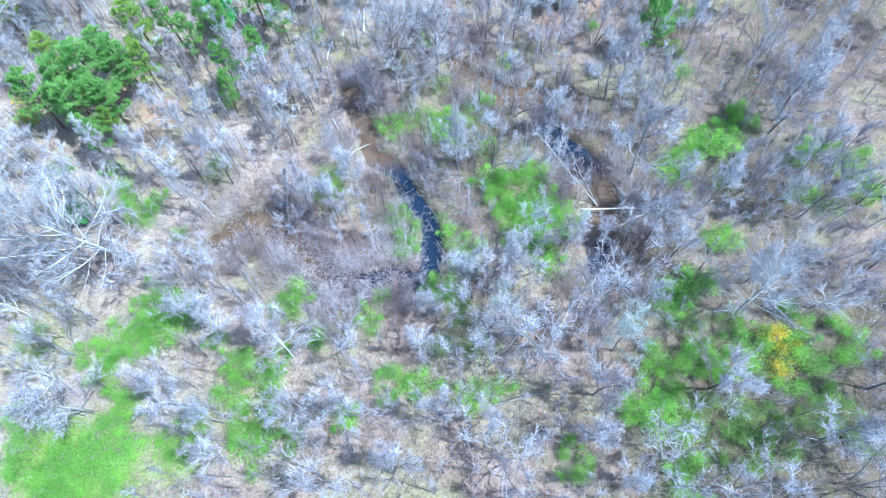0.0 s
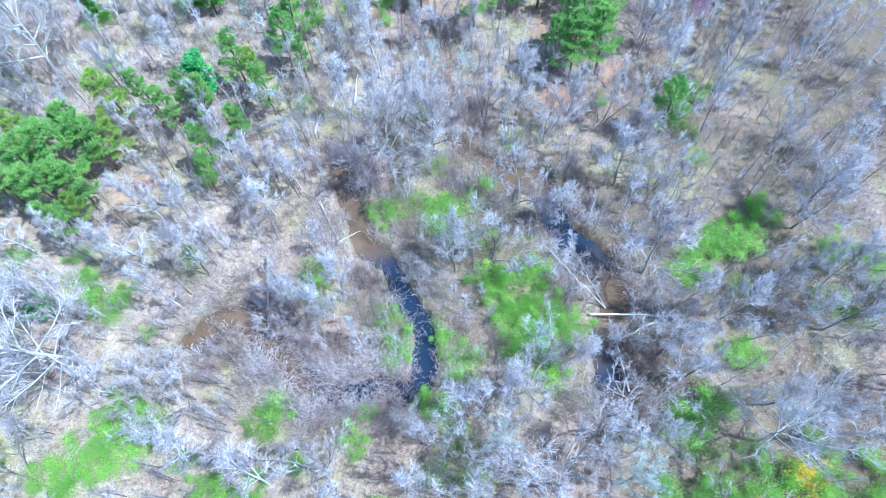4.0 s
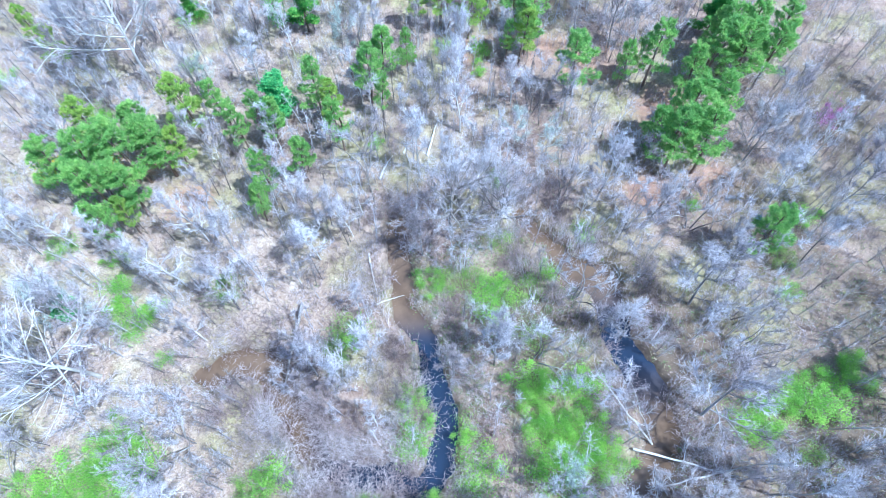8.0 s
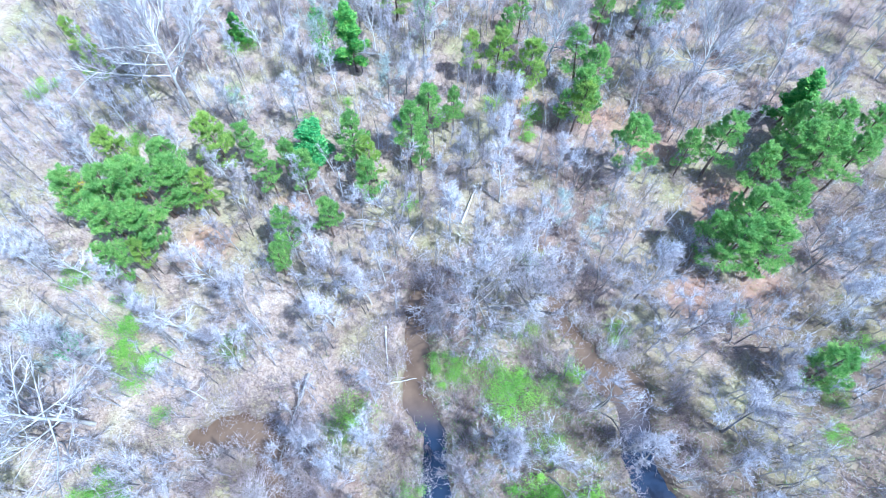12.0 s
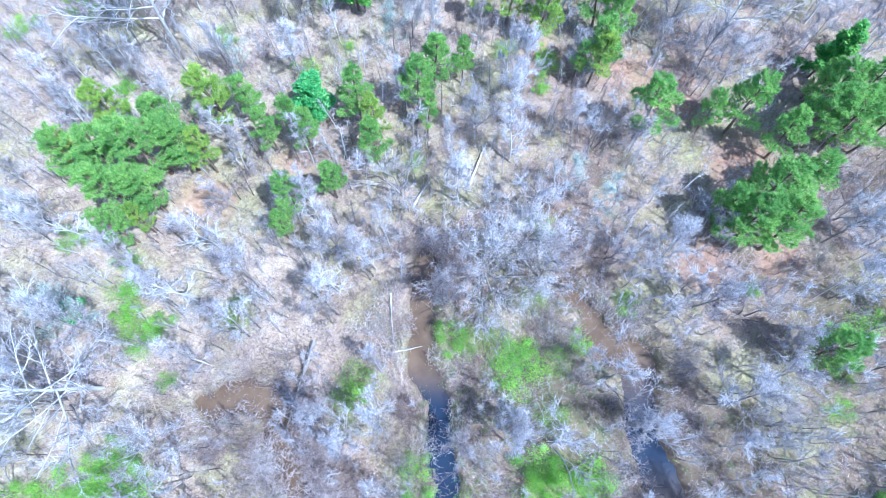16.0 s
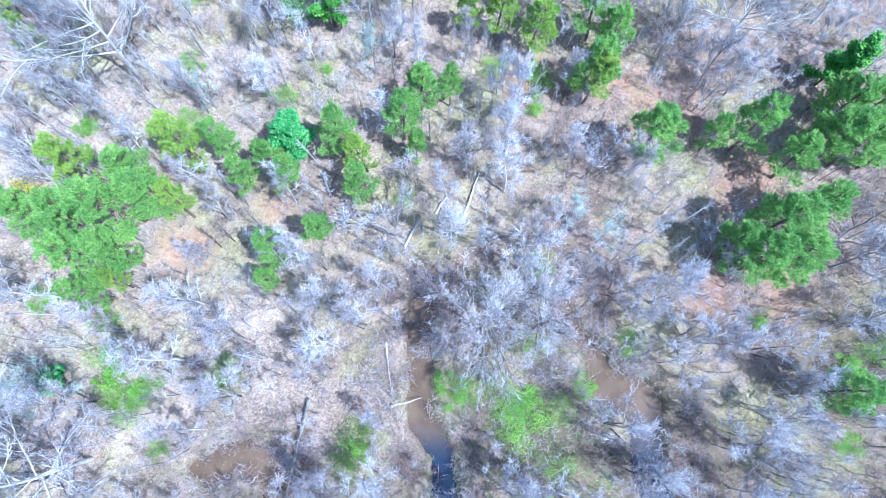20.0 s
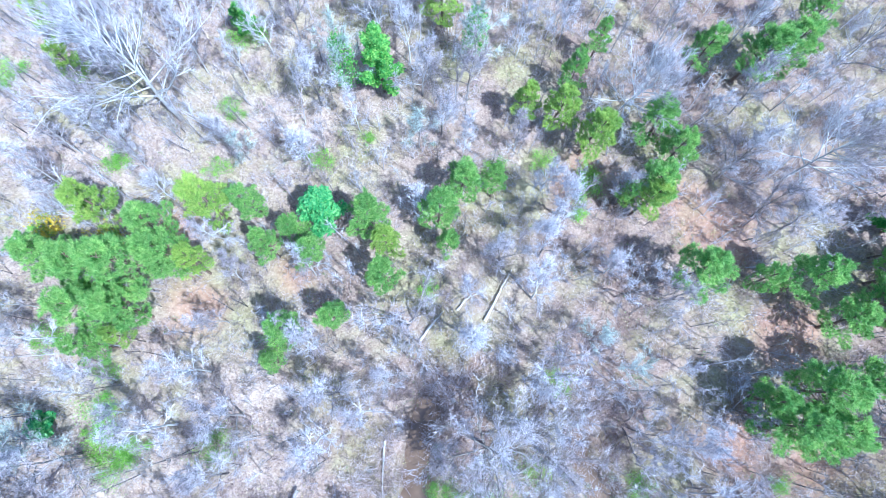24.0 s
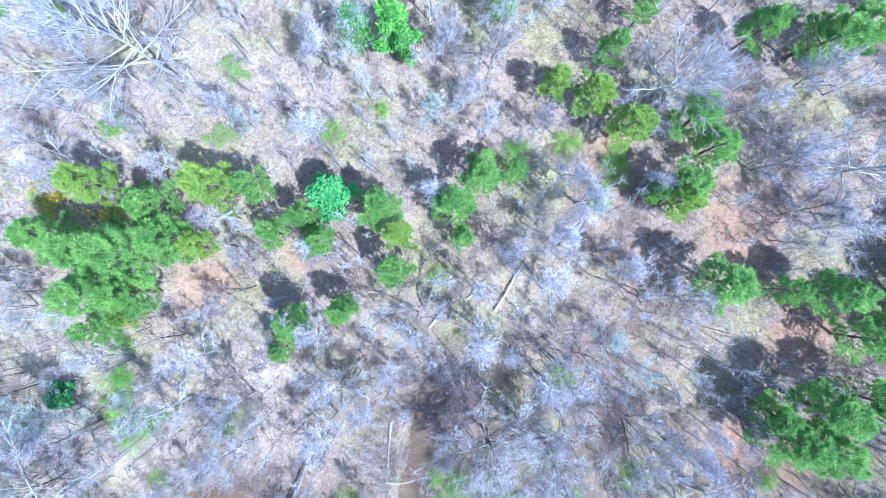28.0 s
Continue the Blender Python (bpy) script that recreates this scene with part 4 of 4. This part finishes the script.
def brush_shape(count, height, width):
    """A tangle of thin crooked stems and side twigs that point every way."""
    a, f = RNG.uniform(0, 6.28, count), np.sqrt(RNG.uniform(0.02, 1.0, count))
    tip = np.stack([np.cos(a) * width * f, np.sin(a) * width * f, height * (1.05 - 0.6 * f * f) * RNG.uniform(0.45, 1.1, count)], 1)
    foot = tip * [0.45, 0.45, 0.0] + RNG.normal(size=(count, 3)) * [0.18 * width, 0.18 * width, 0]
    p0, p1, r = [foot], [tip], [np.full(count, 0.018)]
    for _ in range(2):
        mid = foot + (tip - foot) * RNG.uniform(0.35, 1.0, (count, 1))
        way = unit(unit(tip - foot) * 0.5 + RNG.normal(size=(count, 3)) * [0.8, 0.8, 0.45])
        p0.append(mid), p1.append(mid + way * RNG.uniform(0.25, 0.75, (count, 1))), r.append(np.full(count, 0.0145))
    return np.concatenate(p0), np.concatenate(p1), np.concatenate(r)


def stuff(name, label, category, kit, mat):
    return tagged(new(name, kit.mesh(name, mat)), label, category, kind="stuff")


for name, label, mat in (("pale_saplings", "thicket of thin pale leafless saplings", BARK_TWIG), ("dark_saplings", "thin dark-stemmed leafless saplings", BARK_GREY)):
    k = Kit()
    for _ in range(3):
        p = spread_points(370, -56, 62, -12, 108)
        if mat is BARK_TWIG:
            p = p[(p[:, 0] < 30) | (RNG.random(len(p)) < 0.4)]
        k.spikes(*scatter(sapling_shape(), p, 0.6, 1.35))
    stuff(name, label, "saplings", k, mat)
k = Kit()
for _ in range(8):
    k.spikes(*scatter(brush_shape(12, 1.5, 1.15), spread_points(1200, -56, 62, -12, 108, 0.05, 0.12), 0.45, 1.35))
stuff("undergrowth", "tangle of leafless pinkish brown undergrowth", "undergrowth", k, BRUSH)
k = Kit()
for _ in range(3):
    k.spikes(*scatter(brush_shape(15, 1.5, 1.15), spread_points(950, -56, 48, -12, 108, -0.1), 0.5, 1.3))
stuff("pale_undergrowth", "thin pale grey twigs above the litter", "undergrowth", k, BARK_TWIG)
k = Kit()
for _ in range(3):
    p = spread_points(2300, -26, 32, 12, 56, 0.3)
    p = p[(to_creek(p[:, 0], p[:, 1]) < 4.0) & (waves(p[:, 0], p[:, 1], 5, 31) > -0.15) & (RNG.random(len(p)) < np.where(p[:, 0] < -8, 0.35, 0.8))]
    k.spikes(*scatter(brush_shape(13, 1.8, 1.5), p, 0.6, 1.3))
for _ in range(3):
    p = spread_points(260, -15, -0.5, 21, 34, 0.0)
    p = p[to_creek(p[:, 0], p[:, 1]) < 1.6]
    k.spikes(*scatter(brush_shape(14, 1.9, 1.8), p, 0.7, 1.3))
for _ in range(2):
    k.spikes(*scatter(brush_shape(13, 1.7, 1.3), spread_points(70, -20, -10, 31, 39, -0.7), 0.5, 1.1))
stuff("bank_brush", "leafless brush that overhangs the creek banks", "undergrowth", k, BRUSH)
k = Kit()
p = np.concatenate([spread_points(1500, -58, 64, -12, 110, 0.0), spread_points(1500, 2, 50, -12, 42, 0.0), spread_points(500, -2, 16, 30, 48, 0.0)])
for c in p:
    n = RNG.integers(9, 22)
    w = RNG.uniform(0.12, 0.4)
    k.leaves(c + [0, 0, 0.35] + RNG.normal(size=(n, 3)) * [w, w, 0.2], RNG.uniform(0.04, 0.075, n), 1.0)
stuff("low_green_plants", "scattered low green plants and budding briars", "plants", k, LEAF_LOW)
k = Kit()
p = spread_points(7000, -60, 66, -14, 112, 0.2)
a = RNG.uniform(0, 6.28, len(p))
d = np.stack([np.cos(a), np.sin(a), RNG.normal(size=len(p)) * 0.12], 1) * RNG.uniform(0.3, 2.4, (len(p), 1))
k.spikes(p + [0, 0, 0.03], p + d + [0, 0, 0.06], RNG.uniform(0.012, 0.04, len(p)))
stuff("fallen_sticks", "dead sticks and branches strewn on the litter", "sticks", k, BARK_DEAD)
k = Kit()
p = spread_points(80000, -58, 64, -12, 110, 0.0)
k.leaves(p + [0, 0, 0.03], RNG.uniform(0.045, 0.11, len(p)), 1.5)
stuff("leaf_litter", "dry brown and tan fallen leaves", "fallen leaves", k, LEAF_DRY)
k = Kit()
p = spread_points(4200, -58, 64, -12, 110, 0.1)
p = np.repeat(p, 8, 0) + RNG.normal(size=(len(p) * 8, 3)) * [0.16, 0.16, 0]
k.blades(p, p + np.stack([RNG.normal(size=len(p)) * 0.2, RNG.normal(size=len(p)) * 0.2, RNG.uniform(0.2, 0.55, len(p))], 1), 0.022)
stuff("dry_grass", "tufts of straw-coloured dry grass", "grass", k, GRASS_DRY)
k = Kit()
for cx, cy, r in GRASS_SPOTS:
    n = int(r * r * 110)
    a, f = RNG.uniform(0, 6.28, n), np.sqrt(RNG.uniform(0, 1, n)) * r * RNG.uniform(0.6, 1.1, n)
    x, y = cx + np.cos(a) * f, cy + np.sin(a) * f
    p = np.repeat(np.stack([x, y, ground_height(x, y)], 1), 5, 0)
    p = p + RNG.normal(size=p.shape) * [0.14, 0.14, 0]
    k.blades(p, p + np.stack([RNG.normal(size=len(p)) * 0.14, RNG.normal(size=len(p)) * 0.14, RNG.uniform(0.1, 0.36, len(p))], 1), 0.022)
stuff("green_grass", "patches of fresh bright green grass", "grass", k, GRASS_GREEN)
